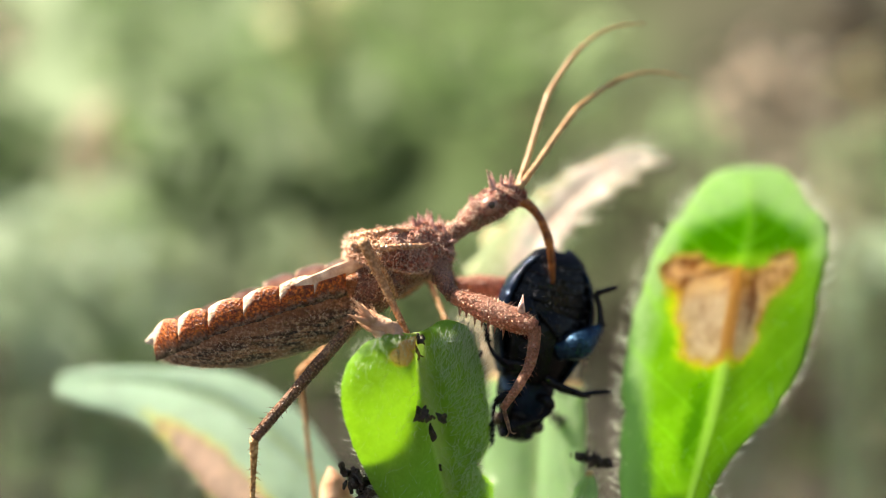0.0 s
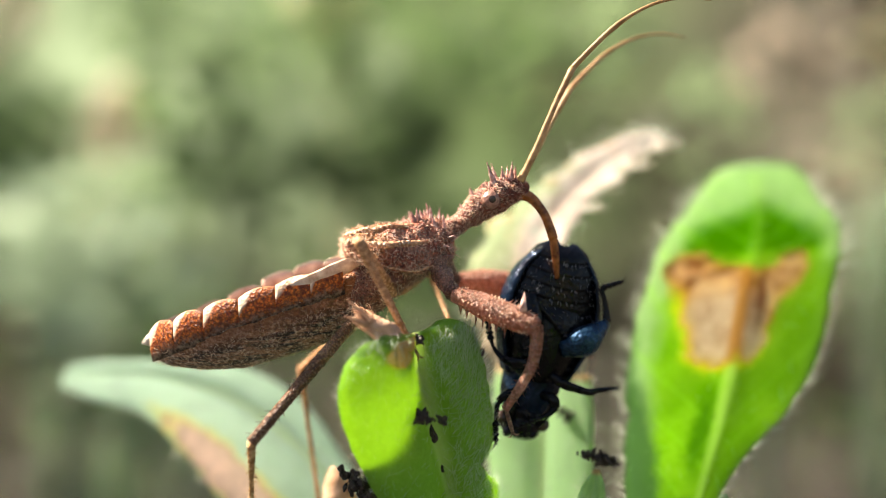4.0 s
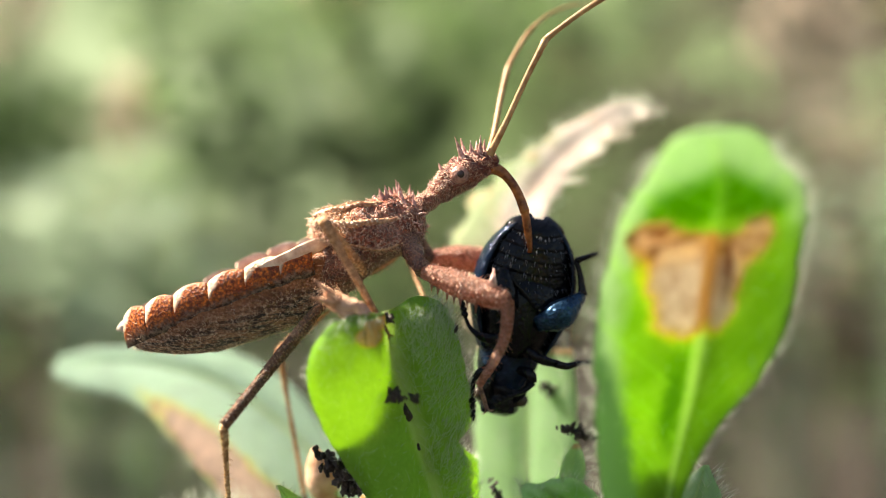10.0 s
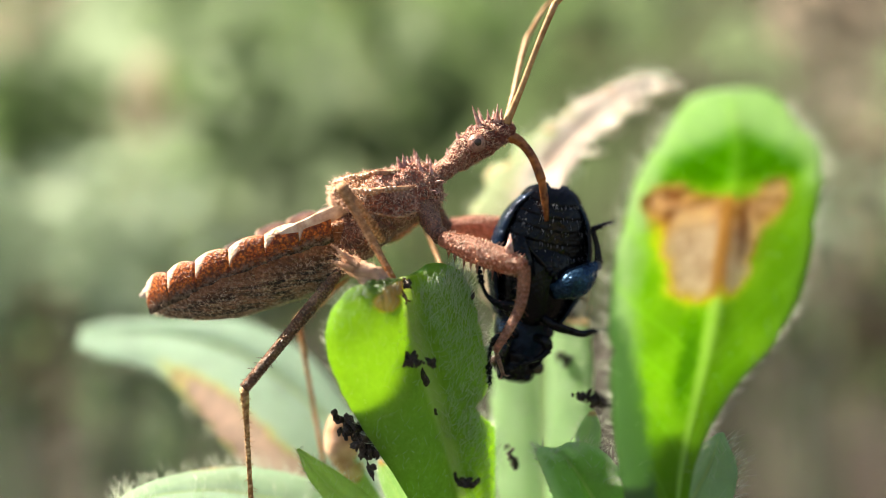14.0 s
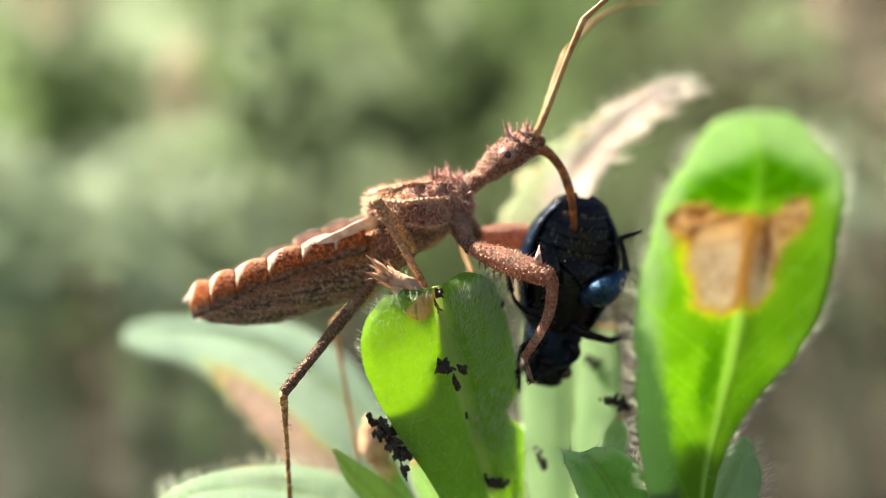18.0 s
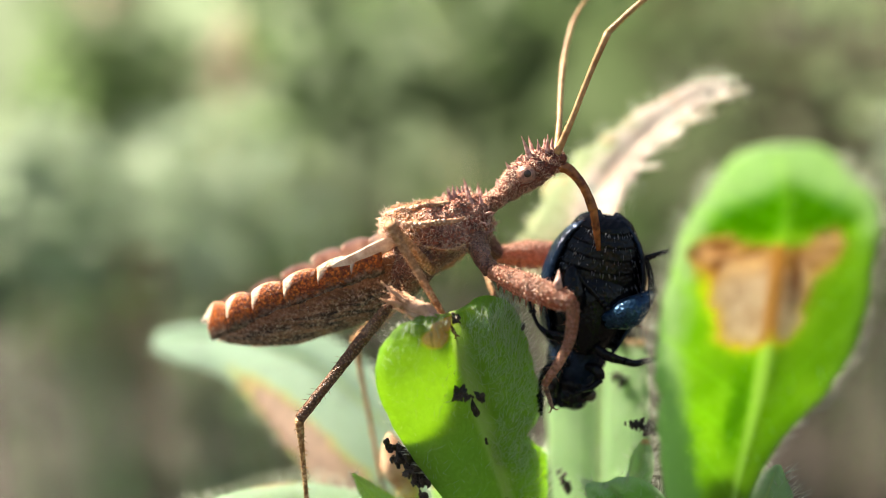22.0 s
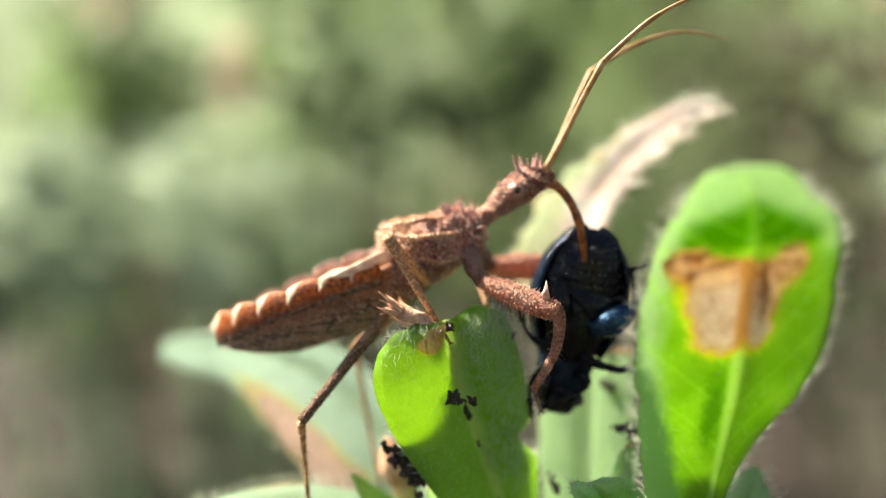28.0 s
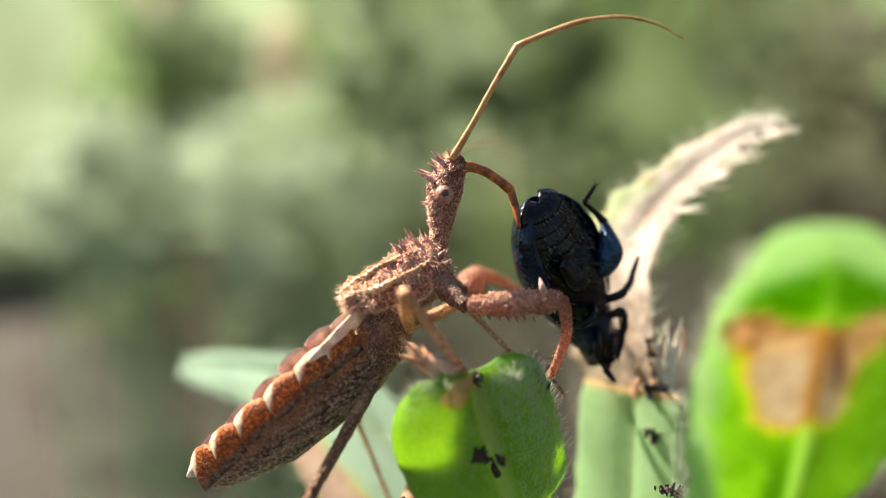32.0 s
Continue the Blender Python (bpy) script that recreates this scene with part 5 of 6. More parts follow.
# legs: every bone lies along its own +x axis, with the outer side of the joint along +z
def bone(name, length, radii, material, label, shape=None, seg=10, spines=0, hairs=0, seed=0, lumps=0.15, teeth=0):
    bm = bmesh.new()
    pts = shape or [(length * k / (len(radii) - 1), 0, 0) for k in range(len(radii))]
    rings = tube(bm, pts, radii, seg, 6 * (len(radii) - 1), 0.92, lumps, seed)
    if spines:
        warts(bm, rings, spines, 0.032, seed)
    rng = random.Random(seed)
    for _ in range(hairs):
        i, k = rng.randrange(1, len(rings) - 1), rng.randrange(seg)
        c = sum(rings[i], V(0, 0, 0)) / seg
        spike(bm, rings[i][k], (rings[i][k] - c).normalized() + V(0.6, 0, 0), rng.uniform(0.10, 0.26), 0.011, 3)
    for k in range(teeth):
        x = length * (0.12 + 0.55 * k / max(1, teeth - 1))
        spike(bm, (x, rng.uniform(-0.15, 0.15), -max(radii) * 0.75), (0.25, 0, -1), rng.uniform(0.25, 0.45), 0.07, 6)
    return part(name, bm, material, bug, label, (0, 0, 0))


def tarsus(parent, at, way, length, material):
    bm = bmesh.new()
    a, w = V(*at), V(*way).normalized()
    tube(bm, [a, a + w * length * 0.5, a + w * length], [0.075, 0.07, 0.055], 8, 8, 1, 0.2)
    for s in (-1, 1):
        side = w.orthogonal().normalized() * s
        tube(bm, [a + w * length, a + w * (length + 0.12) + side * 0.10, a + w * (length + 0.12) + side * 0.2], [0.035, 0.025, 0.008], 5, 6)
    return part("foot", bm, material, parent, "clawed foot", (0, 0, 0))


def aim(at, to, outer):
    """The pose of a bone from at towards to, its +z as near outer as can be, in the bug's space and millimetres."""
    x = (to - at).normalized()
    z = (outer - x * outer.dot(x)).normalized()
    y = z.cross(x)
    m = Matrix((x, y, z)).transposed().to_4x4()
    m.translation = at * MM
    return m


def knee_of(hip, foot, l1, l2, pole):
    d = foot - hip
    n = min(max(d.length, abs(l1 - l2) + 0.01), l1 + l2 - 0.01)
    a = (l1 * l1 - l2 * l2 + n * n) / (2 * n)
    x = d.normalized()
    p = (pole - x * pole.dot(x)).normalized()
    return hip + x * a + p * math.sqrt(max(l1 * l1 - a * a, 0.0))


# near foreleg: a thick toothed femur and a curved shank that clasp the prey
bm = bmesh.new()
tube(bm, [(-0.15, 28.75, -0.55), (0.0, 28.4, -1.0), (0.32, 28.05, -1.5)], [0.40, 0.32, 0.26], 12, 10, 1, 0.45)
part("coxa", bm, COXAM, bug, "dark granular hip joint", BO)
bm = bmesh.new()
tube(bm, [(-0.15, 29.75, -0.55), (0.0, 30.1, -0.9), (0.3, 30.4, -1.3)], [0.42, 0.36, 0.30], 12, 10, 1, 0.25)
part("coxa", bm, COXAM, bug, "dark granular hip joint", BO)
F1, F2 = 2.9, 2.75
fore_femur = bone("fore_femur", F1, [0.24, 0.34, 0.41, 0.41, 0.37, 0.27], FOREM, "thick pinkish warty foreleg femur", None, 14, 420, 90, 41, 0.10, 7)
SHANK = [(-0.05, 0, 0.05), (0.35, 0, 0.22), (1.1, 0, 0.34), (1.9, 0, 0.22), (F2, 0, 0)]
fore_shank = bone("fore_shank", F2, [0.23, 0.20, 0.17, 0.15, 0.13], FOREM, "curved rusty foreleg shank", SHANK, 10, 60, 70, 42, 0.10, 0)
bm = bmesh.new()
spike(bm, (F1 * 0.80, -0.05, 0.30), (-0.2, -0.1, 1), 0.62, 0.16, 7)
part("knee_spine", bm, SPINEM, fore_femur, "pale knee spine", (0, 0, 0))
bm = bmesh.new()
rng = random.Random(61)
for _ in range(130):
    x, w = rng.uniform(0.15, F1 - 0.1), rng.uniform(0, 6.283)
    r = float(np.interp(x / F1, [0, 0.2, 0.4, 0.6, 0.8, 1], [0.24, 0.34, 0.41, 0.41, 0.37, 0.27]))
    out = V(0, math.cos(w), math.sin(w))
    spike(bm, V(x, 0, 0) + out * r * 0.95, out + V(rng.uniform(-0.2, 0.4), 0, 0), rng.uniform(0.06, 0.11), 0.032, 5)
part("granulation", bm, FUZZ, fore_femur, "pale blunt granules", (0, 0, 0))
tarsus(fore_shank, (F2 - 0.03, 0, 0), (0.75, 0, 0.55), 0.75, LEGM)
far_femur = bone("fore_femur", F1, [0.28, 0.40, 0.50, 0.48, 0.42, 0.28], FOREM, "thick pinkish warty foreleg femur", None, 12, 160, 40, 43, 0.10, 6)
far_shank = bone("fore_shank", F2, [0.25, 0.23, 0.20, 0.17, 0.14], FOREM, "curved rusty foreleg shank", SHANK, 10, 40, 30, 44, 0.10, 0)
tarsus(far_shank, (F2 - 0.03, 0, 0), (0.75, 0, 0.55), 0.75, LEGM)

# the other four legs stand on the leaves
LEGS = {}
for key, hip, rest_knee, foot, mat_, lab in (
    ("middle near", V(-1.6, 28.35, -1.5), V(-2.45, 26.4, 0.25), V(-1.12, 27.05, -2.64), MIDM, "slender tan middle leg"),
    ("middle far", V(-1.6, 30.0, -1.6), V(-0.6, 31.6, -0.9), V(0.4, 29.6, -3.2), MIDM, "slender tan middle leg"),
    ("hind near", V(-2.75, 28.3, -2.2), V(-5.74, 26.4, -5.74), V(-6.05, 27.4, -9.6), LEGM, "mottled dark brown hind leg"),
    ("hind far", V(-2.7, 30.1, -2.3), V(-5.2, 31.5, -4.5), V(-4.6, 31.6, -9.7), MIDM, "slender tan hind leg"),
):
    l1, l2 = (rest_knee - hip).length, (foot - rest_knee).length
    word = key.split()[0]
    hind = word == "hind"
    fem = bone(word + "_femur", l1, [0.16, 0.21, 0.20, 0.18, 0.19], mat_, lab, None, 10, 120 if hind else 60, 70, len(key), 0.14)
    tib = bone(word + "_shank", l2, [0.18, 0.15, 0.14, 0.12, 0.11] if key == "middle near" else [0.15, 0.09, 0.08, 0.078, 0.085], MIDM if not hind else (SHANKM if "near" in key else MIDM), "thin straight shank", None, 9, 30, 60, len(key) + 1, 0.12)
    tarsus(tib, (l2 - 0.03, 0, 0), (0.9, 0.1, -0.15 if hind else 0.25), 0.75 if not hind else 0.5, LEGM)
    LEGS[key] = (fem, tib, hip, foot, l1, l2, rest_knee)

# ---- the beetle, head down; drawn with its belly towards -y and its tail up ----
beetle = thing("beetle", (3.38, 30.15, -3.3), "glossy blue-black leaf beetle held as prey", "insect")
BP = [(3.30, 0.25, 0.30), (3.0, 0.85, 0.7), (2.3, 1.38, 1.0), (1.3, 1.64, 1.18), (0.3, 1.60, 1.2), (-0.6, 1.36, 1.1), (-1.2, 1.10, 0.95)]


def shell(rows, y0, lo, hi, seg=18, n=24, rough=0.02, scale=1.0, thick=0.10, arch=0.0):
    """A curved shell of a round body between two angles; 0 is to the right, 90 at the back."""
    bm = bmesh.new()
    out, inn = [], []
    for z, hw, th in spline(rows, n):
        a_, b_ = [], []
        for k in range(seg + 1):
            w = radians(lo + (hi - lo) * k / seg)
            p = V(max(hw, 0.02) * scale * math.cos(w), y0 + max(th, 0.02) * scale * math.sin(w), z + arch * math.cos(w) ** 2)
            p += V(math.cos(w), math.sin(w), 0) * rough * noise.noise(p * 2.5)
            a_.append(p)
            b_.append(p - V(math.cos(w), math.sin(w), 0) * min(thick, hw * 0.4))
        out.append(a_)
        inn.append(b_)
    rings = [a_ + b_[::-1] for a_, b_ in zip(out, inn)]
    bridge(bm, rings)
    return bm


for lo, hi in ((-30, 89), (91, 210)):
    part("wing_case", shell(BP, 0.0, lo, hi, 16, 26, 0.03, 1.06), ELYTRA, beetle, "dark metallic blue wing case")
bm = bmesh.new()
rng = random.Random(77)
for k in range(170):
    w, z = radians(rng.uniform(190, 350)), rng.uniform(-0.8, 3.0)
    hw = np.interp(z, [p[0] for p in BP[::-1]], [p[1] for p in BP[::-1]])
    spike(bm, (hw * 0.95 * math.cos(w), hw * 0.60 * math.sin(w), z), (math.cos(w) * 0.5, math.sin(w), rng.uniform(-1.8, -0.2)), rng.uniform(0.10, 0.24), 0.006, 3)
part("belly_hair", bm, DARKHAIR, beetle, "sparse dark belly hairs")
# belly: five plates that overlap
for k in range(5):
    z1, z0 = 3.22 - 0.42 * k, 3.22 - 0.42 * (k + 1) - 0.10
    rows = []
    for z in (z1, (z0 + z1) / 2, z0):
        hw = np.interp(z, [p[0] for p in BP[::-1]], [p[1] for p in BP[::-1]])
        th = np.interp(z, [p[0] for p in BP[::-1]], [p[2] for p in BP[::-1]])
        rows.append((z, hw * 0.97 - 0.012 * k, th * 0.72 - 0.007 * k))
    part("belly_plate", shell(rows, 0.0, 180, 360, 20, 6, 0.02, 1.0, 0.25, 0.22), BEETLE, beetle, "black segmented belly plate")
    bm = bmesh.new()
    for _ in range(18):
        w = radians(rng.uniform(195, 345))
        p = V(rows[2][1] * 1.01 * math.cos(w), rows[2][2] * 1.02 * math.sin(w), rows[2][0] + 0.22 * math.cos(w) ** 2 + rng.uniform(-0.02, 0.06))
        spike(bm, p, (math.cos(w) * 0.3, -0.5, -1 + rng.uniform(-0.2, 0.3)), rng.uniform(0.10, 0.20), 0.011, 4)
    part("plate_fringe", bm, DARKHAIR, beetle, "row of short greyish hairs")
bm = bmesh.new()
rows = spline([(1.35, 1.5, 0.70), (0.7, 1.5, 0.95), (-0.2, 1.36, 1.0), (-0.9, 1.1, 0.9), (-1.3, 0.8, 0.7)], 16)
rings = []
for z, hw, th in rows:
    rings.append([V(hw * math.cos(w), -max(0.0, -math.sin(w)) * th * (1 - 0.12 * math.cos(w * 2)) + max(0.0, math.sin(w)) * 0.5, z) * 1.0 + V(1, 1, 1) * 0.05 * noise.noise(V(math.cos(w), math.sin(w), z) * 3) for w in [2 * math.pi * k / 24 for k in range(24)]])
bridge(bm, rings)
part("breast", bm, BEETLE, beetle, "black pitted breast")
bm = bmesh.new()
tube(bm, [(0, 0.05, -1.1), (-0.03, 0.05, -1.45), (-0.05, 0.02, -2.0), (-0.08, -0.05, -2.5)], [0.98, 1.02, 0.94, 0.74], 22, 14, 0.8, 0.05)
part("neck_shield", bm, ELYTRA, beetle, "dark blue-black neck shield")
bm = bmesh.new()
tube(bm, [(-0.08, -0.05, -2.35), (-0.1, -0.1, -2.75), (-0.12, -0.18, -3.15), (-0.14, -0.25, -3.35)], [0.72, 0.74, 0.62, 0.34], 20, 16, 0.85, 0.22)
for x in (-0.5, -0.2, 0.1, 0.35):
    ball(bm, (x - 0.1, -0.55, -3.1 + 0.08 * x), 0.16, 10, 8)
part("head", bm, BEETLE, beetle, "black head with knobbly mouthparts")
for s in (-1, 1):
    bm = bmesh.new()
    ball(bm, (-0.1 + s * 0.70, -0.25, -2.75), 0.24, 14, 10)
    part("eye", bm, PUPIL, beetle, "round black eye")
    bm = bmesh.new()
    tube(bm, [(s * 0.35 - 0.1, -0.5, -2.9), (s * 0.55 - 0.05, -0.66, -2.6), (s * 0.60, -0.8, -2.2), (s * 0.55, -0.86, -1.8)], [0.06, 0.065, 0.07, 0.04], 7, 22, 1, 0.5, s)
    part("antenna", bm, BEETLE, beetle, "beaded black antenna")


def beetle_leg(pts, radii, mat_, label, tip):
    bm = bmesh.new()
    tube(bm, pts[:3], radii[:3], 12, 12, 0.8, 0.08)
    fem = part("leg_femur", bm, mat_, beetle, label)
    bm = bmesh.new()
    tube(bm, pts[2:], radii[3:], 9, 14, 1, 0.15)
    a = V(*pts[-1])
    w = V(*tip).normalized()
    for k in range(4):
        ball(bm, a + w * 0.17 * (k + 0.5), 0.118 - 0.008 * k, 8, 6, (1.15, 1, 0.9))
    side = w.orthogonal().normalized()
    for s in (-1, 1):
        spike(bm, a + w * 0.68, w + side * 0.7 * s, 0.24, 0.035, 5)
    rng = random.Random(len(label))
    for _ in range(26):
        p = V(*pts[2]).lerp(V(*pts[3]), rng.random())
        spike(bm, p, (rng.uniform(-1, 1), rng.uniform(-1, 1), rng.uniform(-1, 1)), rng.uniform(0.1, 0.2), 0.008, 3)
    part("leg_shank", bm, BEETLE, fem, "thin black shank and foot")


beetle_leg([(0.45, -0.95, -0.05), (1.12, -1.12, 0.42), (1.80, -0.78, 1.12), (1.66, -0.7, 1.65), (1.42, -0.62, 2.2)], [0.28, 0.50, 0.17, 0.15, 0.10, 0.08], BLUEM, "swollen metallic blue hind femur", (0.5, -0.3, 0.35))
beetle_leg([(-0.35, -0.8, 0.2), (-0.8, -1.1, 0.7), (-1.0, -1.0, 1.55), (-0.6, -1.05, 1.2), (0.1, -1.1, 0.7)], [0.26, 0.42, 0.20, 0.14, 0.10, 0.08], BEETLE, "black folded hind femur", (0.6, 0, -0.5))
beetle_leg([(0.3, -0.9, -0.95), (0.82, -1.1, -1.14), (1.30, -1.05, -1.20), (1.70, -0.95, -1.24), (2.0, -0.9, -1.12)], [0.15, 0.17, 0.13, 0.14, 0.12, 0.10], BEETLE, "black middle leg stretched aside", (0.9, 0.1, 0.25))
beetle_leg([(-0.35, -0.85, -0.7), (-0.9, -1.15, -0.75), (-1.35, -1.0, -0.75), (-1.65, -0.85, -0.55), (-1.85, -0.7, -0.25)], [0.17, 0.20, 0.13, 0.10, 0.07, 0.06], BEETLE, "black middle leg folded aside", (-0.3, 0, 0.7))
beetle_leg([(0.2, -0.6, -1.7), (0.55, -0.95, -1.70), (0.72, -1.0, -1.95), (0.45, -1.05, -2.25), (0.1, -1.05, -2.45)], [0.15, 0.19, 0.13, 0.11, 0.09, 0.07], BEETLE, "black foreleg folded under the head", (-0.6, 0, -0.4))
beetle_leg([(-0.35, -0.6, -1.7), (-0.95, -0.9, -1.85), (-1.2, -0.9, -2.15), (-1.2, -0.95, -2.5), (-1.15, -0.95, -2.8)], [0.15, 0.17, 0.11, 0.09, 0.07, 0.06], BEETLE, "black foreleg folded under the head", (0.2, 0, -0.8))


# ---- what moves ----
def motions():
    still = pose(*(V(*BO) * MM))
    # the bug rears up and swings round: seconds, place in millimetres, turn in degrees
    body = [(0.0, -1.0, 29.2, -1.0, 0, 0, 0), (28.9, -1.0, 29.2, -1.0, 0, 0, 0),
        (29.2, -1.29, 27.83, -1.28, 0, 0.5, -7.3),
        (29.3, -1.51, 27.71, -1.13, 0, -2.6, -5.8),
        (29.4, -1.69, 27.71, -1.06, 0, -4.6, -5.2),
        (29.5, -2.02, 28.17, -0.95, 0, -8.0, -4.5),
        (29.7, -2.35, 28.21, -0.82, 0, -11.2, 0.3),
        (30, -2.55, 28.13, -1.03, 0, -13.5, 3.2),
        (30.5, -2.56, 28.04, -1.02, -1, -16.2, 11.1),
        (31, -2.64, 27.89, -1.05, -2, -16.3, 11.4),
        (31.5, -2.74, 27.75, -1.01, -4, -18.7, 14.0),
        (32, -2.52, 27.15, -0.80, -5, -20.8, 15.0),
    ]

    def back(p, t):
        """As the bug rears it also steps a little away, in two steps."""
        pivot = V(1.8, 1.2, 2.4)
        p = V(*p) * float(np.interp(t, [28.9, 29.6], [1.0, 1.0152]))
        return pivot + (p - pivot) * float(np.interp(t, [30.2, 30.8, 31.5, 32.0], [1.0, 1.022, 1.03, 1.05]))

    body = [(t, *back((x, y, z), t), a, b, c) for t, x, y, z, a, b, c in body]
    walk(bug, [(t, pose(x * MM, y * MM, z * MM, a, b, c)) for t, x, y, z, a, b, c in body])
    stops = [(t, pose(x, y, z, a, b, c)) for t, x, y, z, a, b, c in body]
    rest = pose(*BO)
    # the head tips on the neck: seconds and degrees about y and z
    nod = {0.0: (0, 0), 28.9: (0, 0), 29.2: (-2, 0), 29.3: (-5, 0), 29.4: (-7, 0), 29.5: (-13, 0), 29.7: (-15, -4), 30.0: (-19, -4), 30.5: (-19, -8), 31.0: (-21, -6), 31.5: (-24, -2), 32.0: (-24, 0)}
    nod = {t: pose(*((V(*NECK) - V(*BO)) * MM), 0, a, b) for t, (a, b) in nod.items()}
    walk(head, list(nod.items()))

    # the rostrum swings aside as the prey is lifted: seconds, turn of the base, pitch of the base, pitch of the tip
    base_rows, tip_rows = [], []
    for t, turn, tip_a, tip_b in ((0.0, 0, 0, 0), (28.9, 0, 0, 0), (29.5, 10, 4, 10), (30.0, 32, 6, 26), (30.5, 38, 8, 32), (31.5, 38, 8, 32), (32.0, 38, 10, 34)):
        base = pose(*((V(*RB_) - V(*NECK)) * MM), 0, tip_a, turn)
        base_rows.append((t, base))
        hinge = base @ ((V(*RH_) - V(*RB_)) * MM)
        tip_rows.append((t, pose(hinge.x, hinge.y, hinge.z, 0, tip_a + tip_b, turn)))
    walk(rostrum, base_rows)
    walk(rostrum_tip, tip_rows)

    def head_at(t):
        ts = sorted(nod)
        i = max(k for k in range(len(ts)) if ts[k] <= t)
        j = min(i + 1, len(ts) - 1)
        f = (t - ts[i]) / (ts[j] - ts[i]) if j > i else 0
        return nod[ts[i]].lerp(nod[ts[j]], f)

    # antennae: seconds, lean forward and lean towards the camera in degrees
    sway = {
        -1: [(0, 36, -24), (1, 37, -20), (2, 42, -26), (3, 38, -22), (3.5, 30, -10), (5.5, 20, 6), (6, 18, 6), (7, 23, 6), (8, 24, 6), (9, 24, 6), (10, 28, 6), (11, 26, 6), (12, 27, 6), (13, 24, 6), (16, 25, 6), (17, 26, 6), (18, 24, 6), (19, 26, 6), (20, 20, 6), (21, 22, 6), (22, 25, 6), (23, 27, 6), (24, 27, 6), (25, 28, 6), (28, 30, 6), (28.9, 30, 6), (29.2, 26, 6), (29.5, 32, 8), (30, 46, 10), (30.5, 50, 10), (31, 52, 10), (31.5, 49, 10), (32, 53, 10)],
        1: [(0, 19, -20), (1, 4, -25), (2, 28, -20), (3, 28, -20), (3.5, 30, -18), (5.5, 18, -36), (6, 12, -36), (7, 14, -36), (8, 15, -36), (9, 16, -36), (10, 14, -36), (11, 15, -36), (12, 16, -36), (13, 15, -36), (16, 16, -36), (17, 18, -36), (18, 21, -36), (19, 28, -36), (20, 5, -38), (21, 6, -38), (22, 5, -38), (23, 5, -38), (24, 6, -38), (25, 9, -36), (28, 26, -20), (28.9, 26, -20), (29.2, 26, -20), (29.5, 2, -20), (29.7, -12, -24), (30, -14, -40), (30.5, -6, -72), (31, -6, -72), (31.5, -4, -79), (32, 8, -84)],
    }
    for side, rows in sway.items():
        home = (ANT[side] - V(*NECK)) * MM
        keyed = []
        for t, a, b in rows:
            at = head_at(t) @ home
            keyed.append((t, pose(at.x, at.y, at.z, b, a, 0)))
        walk(antenna[side], keyed)

    # the thin ends swing on their joints: seconds and degrees
    bend = {
        -1: [(0, 8), (1, 8), (3, 14), (6, 12), (9, 22), (13, 20), (18, 22), (19, 16), (23, 20), (28, 14), (29.5, 8), (30, 6), (30.5, 10), (31, 13), (31.5, 18), (32, 32)],
        1: [(0, 6), (1, -14), (2, 14), (3, 12), (6, 0), (9, 6), (13, 6), (18, 10), (19, 16), (20, 2), (23, 0), (28, 26), (29.2, 10), (29.7, -14), (30.5, -8), (31.5, -8), (32, 6)],
    }
    for side, rows in bend.items():
        walk(flagellum[side], [(t, pose(0.02 * MM, 0, 3.98 * MM, 0, a, 0)) for t, a in rows])

    def inside(k, p):
        return stops[k][1].inverted() @ V(*p)

    # forelegs: knee and shank end in the world
    near = {0: ((2.94, 27.0, -2.5), (1.93, 27.4, -4.87)), 28.9: ((2.94, 27.0, -2.5), (1.93, 27.4, -4.87)), 29.2: ((3.17, 27.0, -2.6), (1.98, 27.4, -4.8)), 29.3: ((3.1, 27.0, -2.4), (2.0, 27.4, -4.7)), 29.4: ((3.0, 27.0, -2.2), (2.1, 27.4, -4.5)), 29.5: ((2.80, 27.0, -2.0), (2.2, 27.5, -4.35)), 29.7: ((2.64, 27.0, -1.8), (2.35, 27.5, -4.0)), 30.0: ((2.86, 27.0, -1.43), (1.5, 27.5, -3.7)), 30.5: ((2.58, 27.0, -1.6), (1.03, 27.5, -3.2)), 31.0: ((2.57, 27.0, -1.36), (0.95, 27.5, -3.3)), 31.5: ((2.55, 27.0, -0.9), (1.1, 27.5, -2.9)), 32.0: ((2.55, 27.0, -0.63), (1.26, 27.5, -2.7))}
    far = {0: ((2.6, 31.5, -1.5), (4.4, 30.6, -3.8)), 28.9: ((2.6, 31.5, -1.5), (4.4, 30.6, -3.8)), 29.3: ((2.0, 31.2, -0.9), (4.2, 30.6, -2.4)), 29.5: ((0.6, 31.4, 2.2), (2.6, 30.0, 1.6)), 29.7: ((-0.6, 31.2, 2.4), (1.4, 30.0, 1.6)), 30.0: ((-1.6, 32.0, 0.4), (0.2, 32.4, -1.4)), 32.0: ((-1.4, 32.6, -0.4), (0.6, 32.8, -2.0))}
    hips = {"near": V(0.32, 28.05, -1.5) - V(*BO), "far": V(0.3, 30.4, -1.3) - V(*BO)}
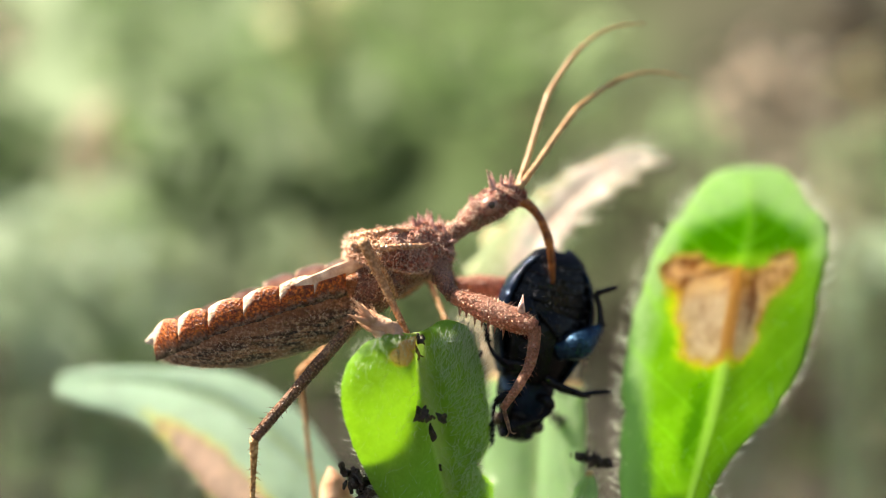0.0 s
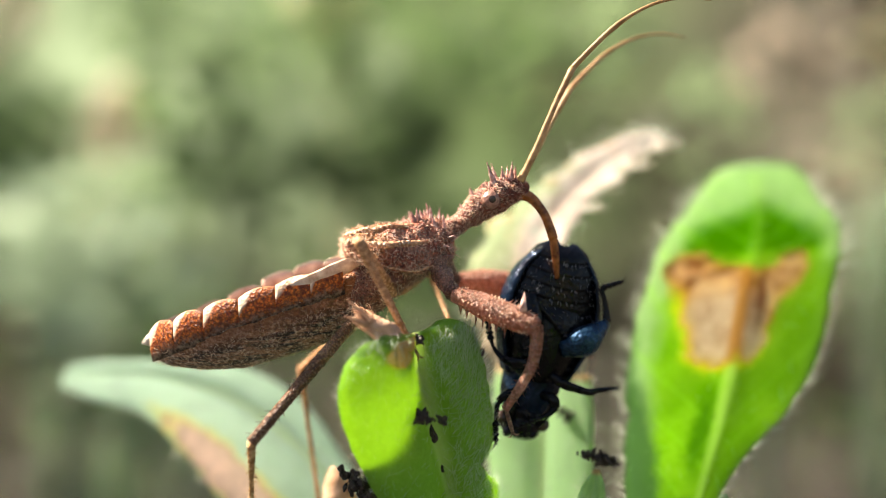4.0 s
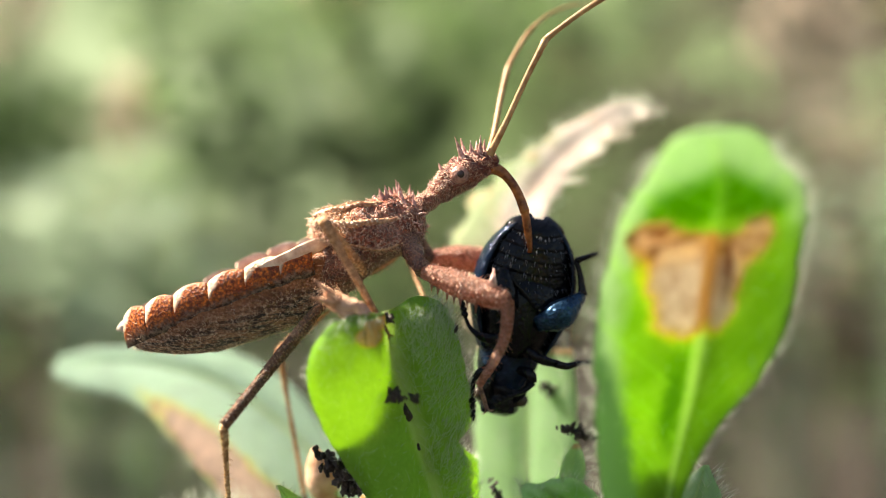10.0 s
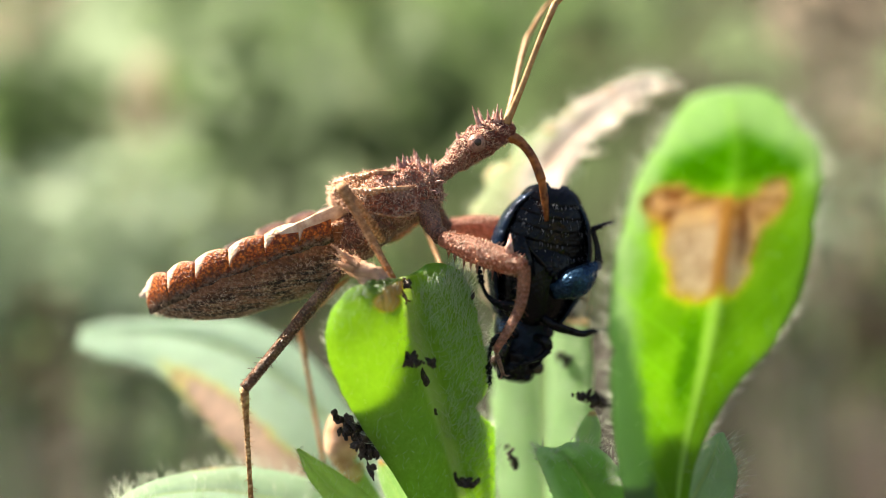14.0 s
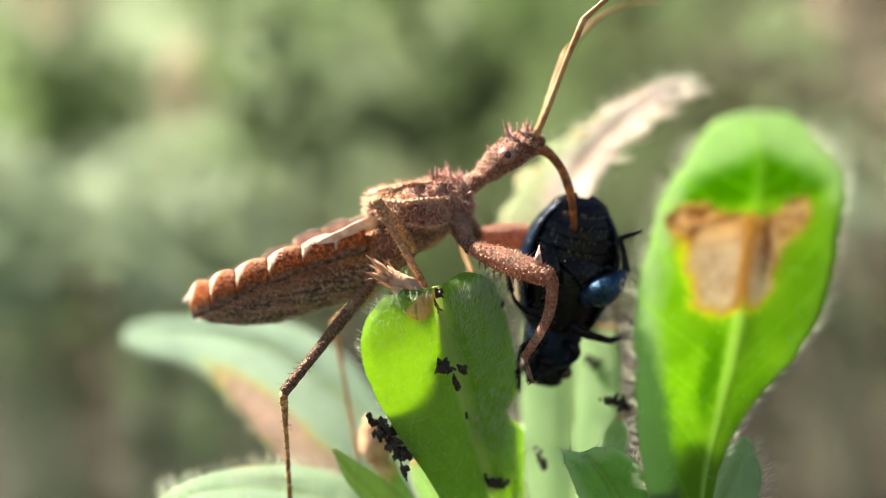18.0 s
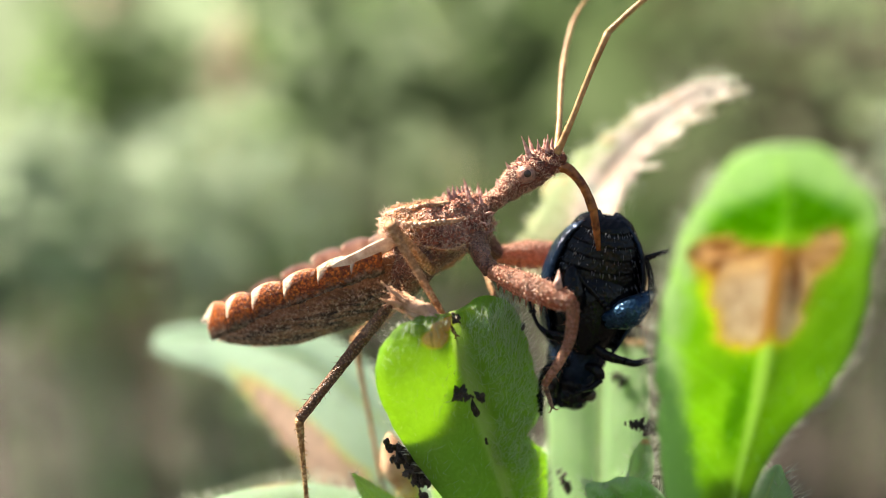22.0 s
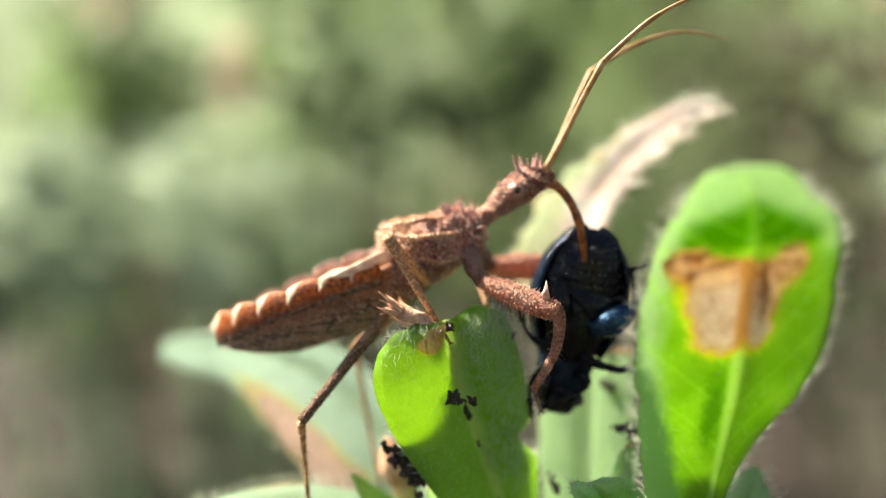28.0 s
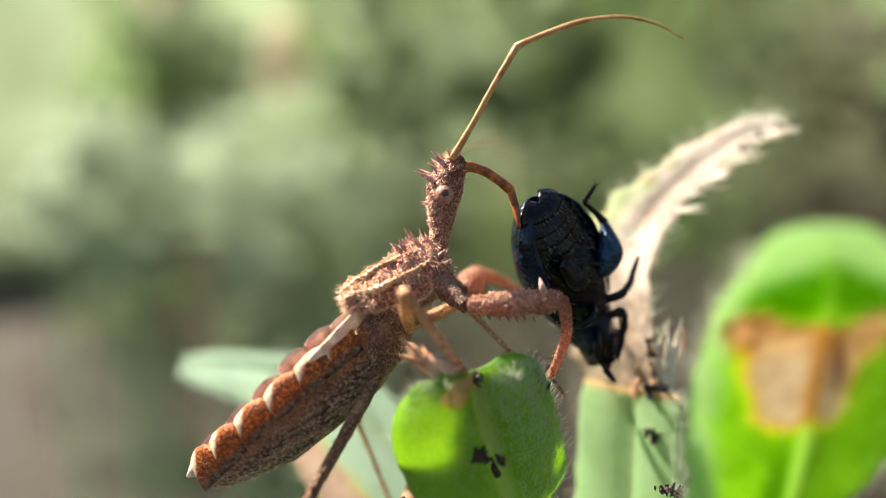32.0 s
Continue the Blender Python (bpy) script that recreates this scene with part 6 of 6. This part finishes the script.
    for which, fem, shank, goals in (("near", fore_femur, fore_shank, near), ("far", far_femur, far_shank, far)):
        rows1, rows2 = [], []
        ts = sorted(goals)
        for k, (t, _) in enumerate(stops):
            lo = max(s for s in ts if s <= t)
            hi = min((s for s in ts if s >= t), default=lo)
            f = (t - lo) / (hi - lo) if hi > lo else 0
            kn, ft = (back(V(*goals[lo][n]).lerp(V(*goals[hi][n]), f), t) for n in (0, 1))
            hip, kn, ft = hips[which], inside(k, kn), inside(k, ft)
            m1 = aim(hip, kn, kn - ft)
            true_knee = hip + (kn - hip).normalized() * F1
            rows1.append((t, m1))
            rows2.append((t, aim(true_knee - (kn - hip).normalized() * 0.12, ft, (kn - hip).normalized() + V(0, 0, 0.1))))
        walk(fem, rows1)
        walk(shank, rows2)
    # standing legs: the feet stay, the knees follow
    for key, (fem, tib, hip, foot, l1, l2, rest_knee) in LEGS.items():
        rows1, rows2 = [], []
        mid = (hip + foot) / 2
        for k, (t, m) in enumerate(stops):
            h, ft = hip - V(*BO), inside(k, foot)
            swing = float(np.interp(t, [28.9, 29.5], [0.0, 1.0])) if key == "hind near" else 0.0
            pole = m.inverted().to_3x3() @ (rest_knee - mid + V(0.7, -1.3, 0.2) * swing)
            kn = knee_of(h, ft, l1, l2, pole)
            rows1.append((t, aim(h, kn, kn - (h + ft) / 2)))
            rows2.append((t, aim(kn, ft, kn - (h + ft) / 2)))
        walk(fem, rows1)
        walk(tib, rows2)
    # the prey is lifted with the head: seconds, tail end and head end in millimetres, turn about its length
    prey = [(0.0, (4.04, 30.15, -0.05), (2.48, 30.15, -6.55), 8), (28.9, (4.04, 30.15, -0.05), (2.48, 30.15, -6.55), 8), (29.2, (3.80, 29.9, 0.0), (2.32, 29.7, -6.2), 4), (29.4, (3.2, 29.4, 0.95), (2.35, 29.2, -5.4), 0), (29.5, (2.6, 29.1, 1.7), (2.5, 29.2, -4.6), 15), (29.7, (1.75, 28.8, 2.2), (2.25, 29.8, -4.0), 50), (30.0, (0.3, 28.4, 1.75), (1.95, 31.4, -4.1), 95), (30.5, (0.05, 28.4, 1.8), (2.4, 31.4, -3.8), 105), (31.0, (-0.15, 28.4, 1.65), (2.55, 31.3, -3.75), 95), (31.5, (0.22, 28.6, 1.8), (2.55, 31.2, -3.25), 75), (32.0, (0.80, 28.8, 1.95), (2.6, 31.0, -3.1), 60)]
    rows = []
    for t, top, bot, spin in prey:
        top, bot = back(top, t), back(bot, t)
        z = (top - bot).normalized()
        x = (V(1, 0, 0) - z * z.x).normalized()
        m = Matrix((x, z.cross(x), z)).transposed().to_4x4()
        m.translation = (top + bot) / 2 * MM
        rows.append((t, m @ pose(0, 0, 0, 0, 0, spin)))
    walk(beetle, rows)


motions()
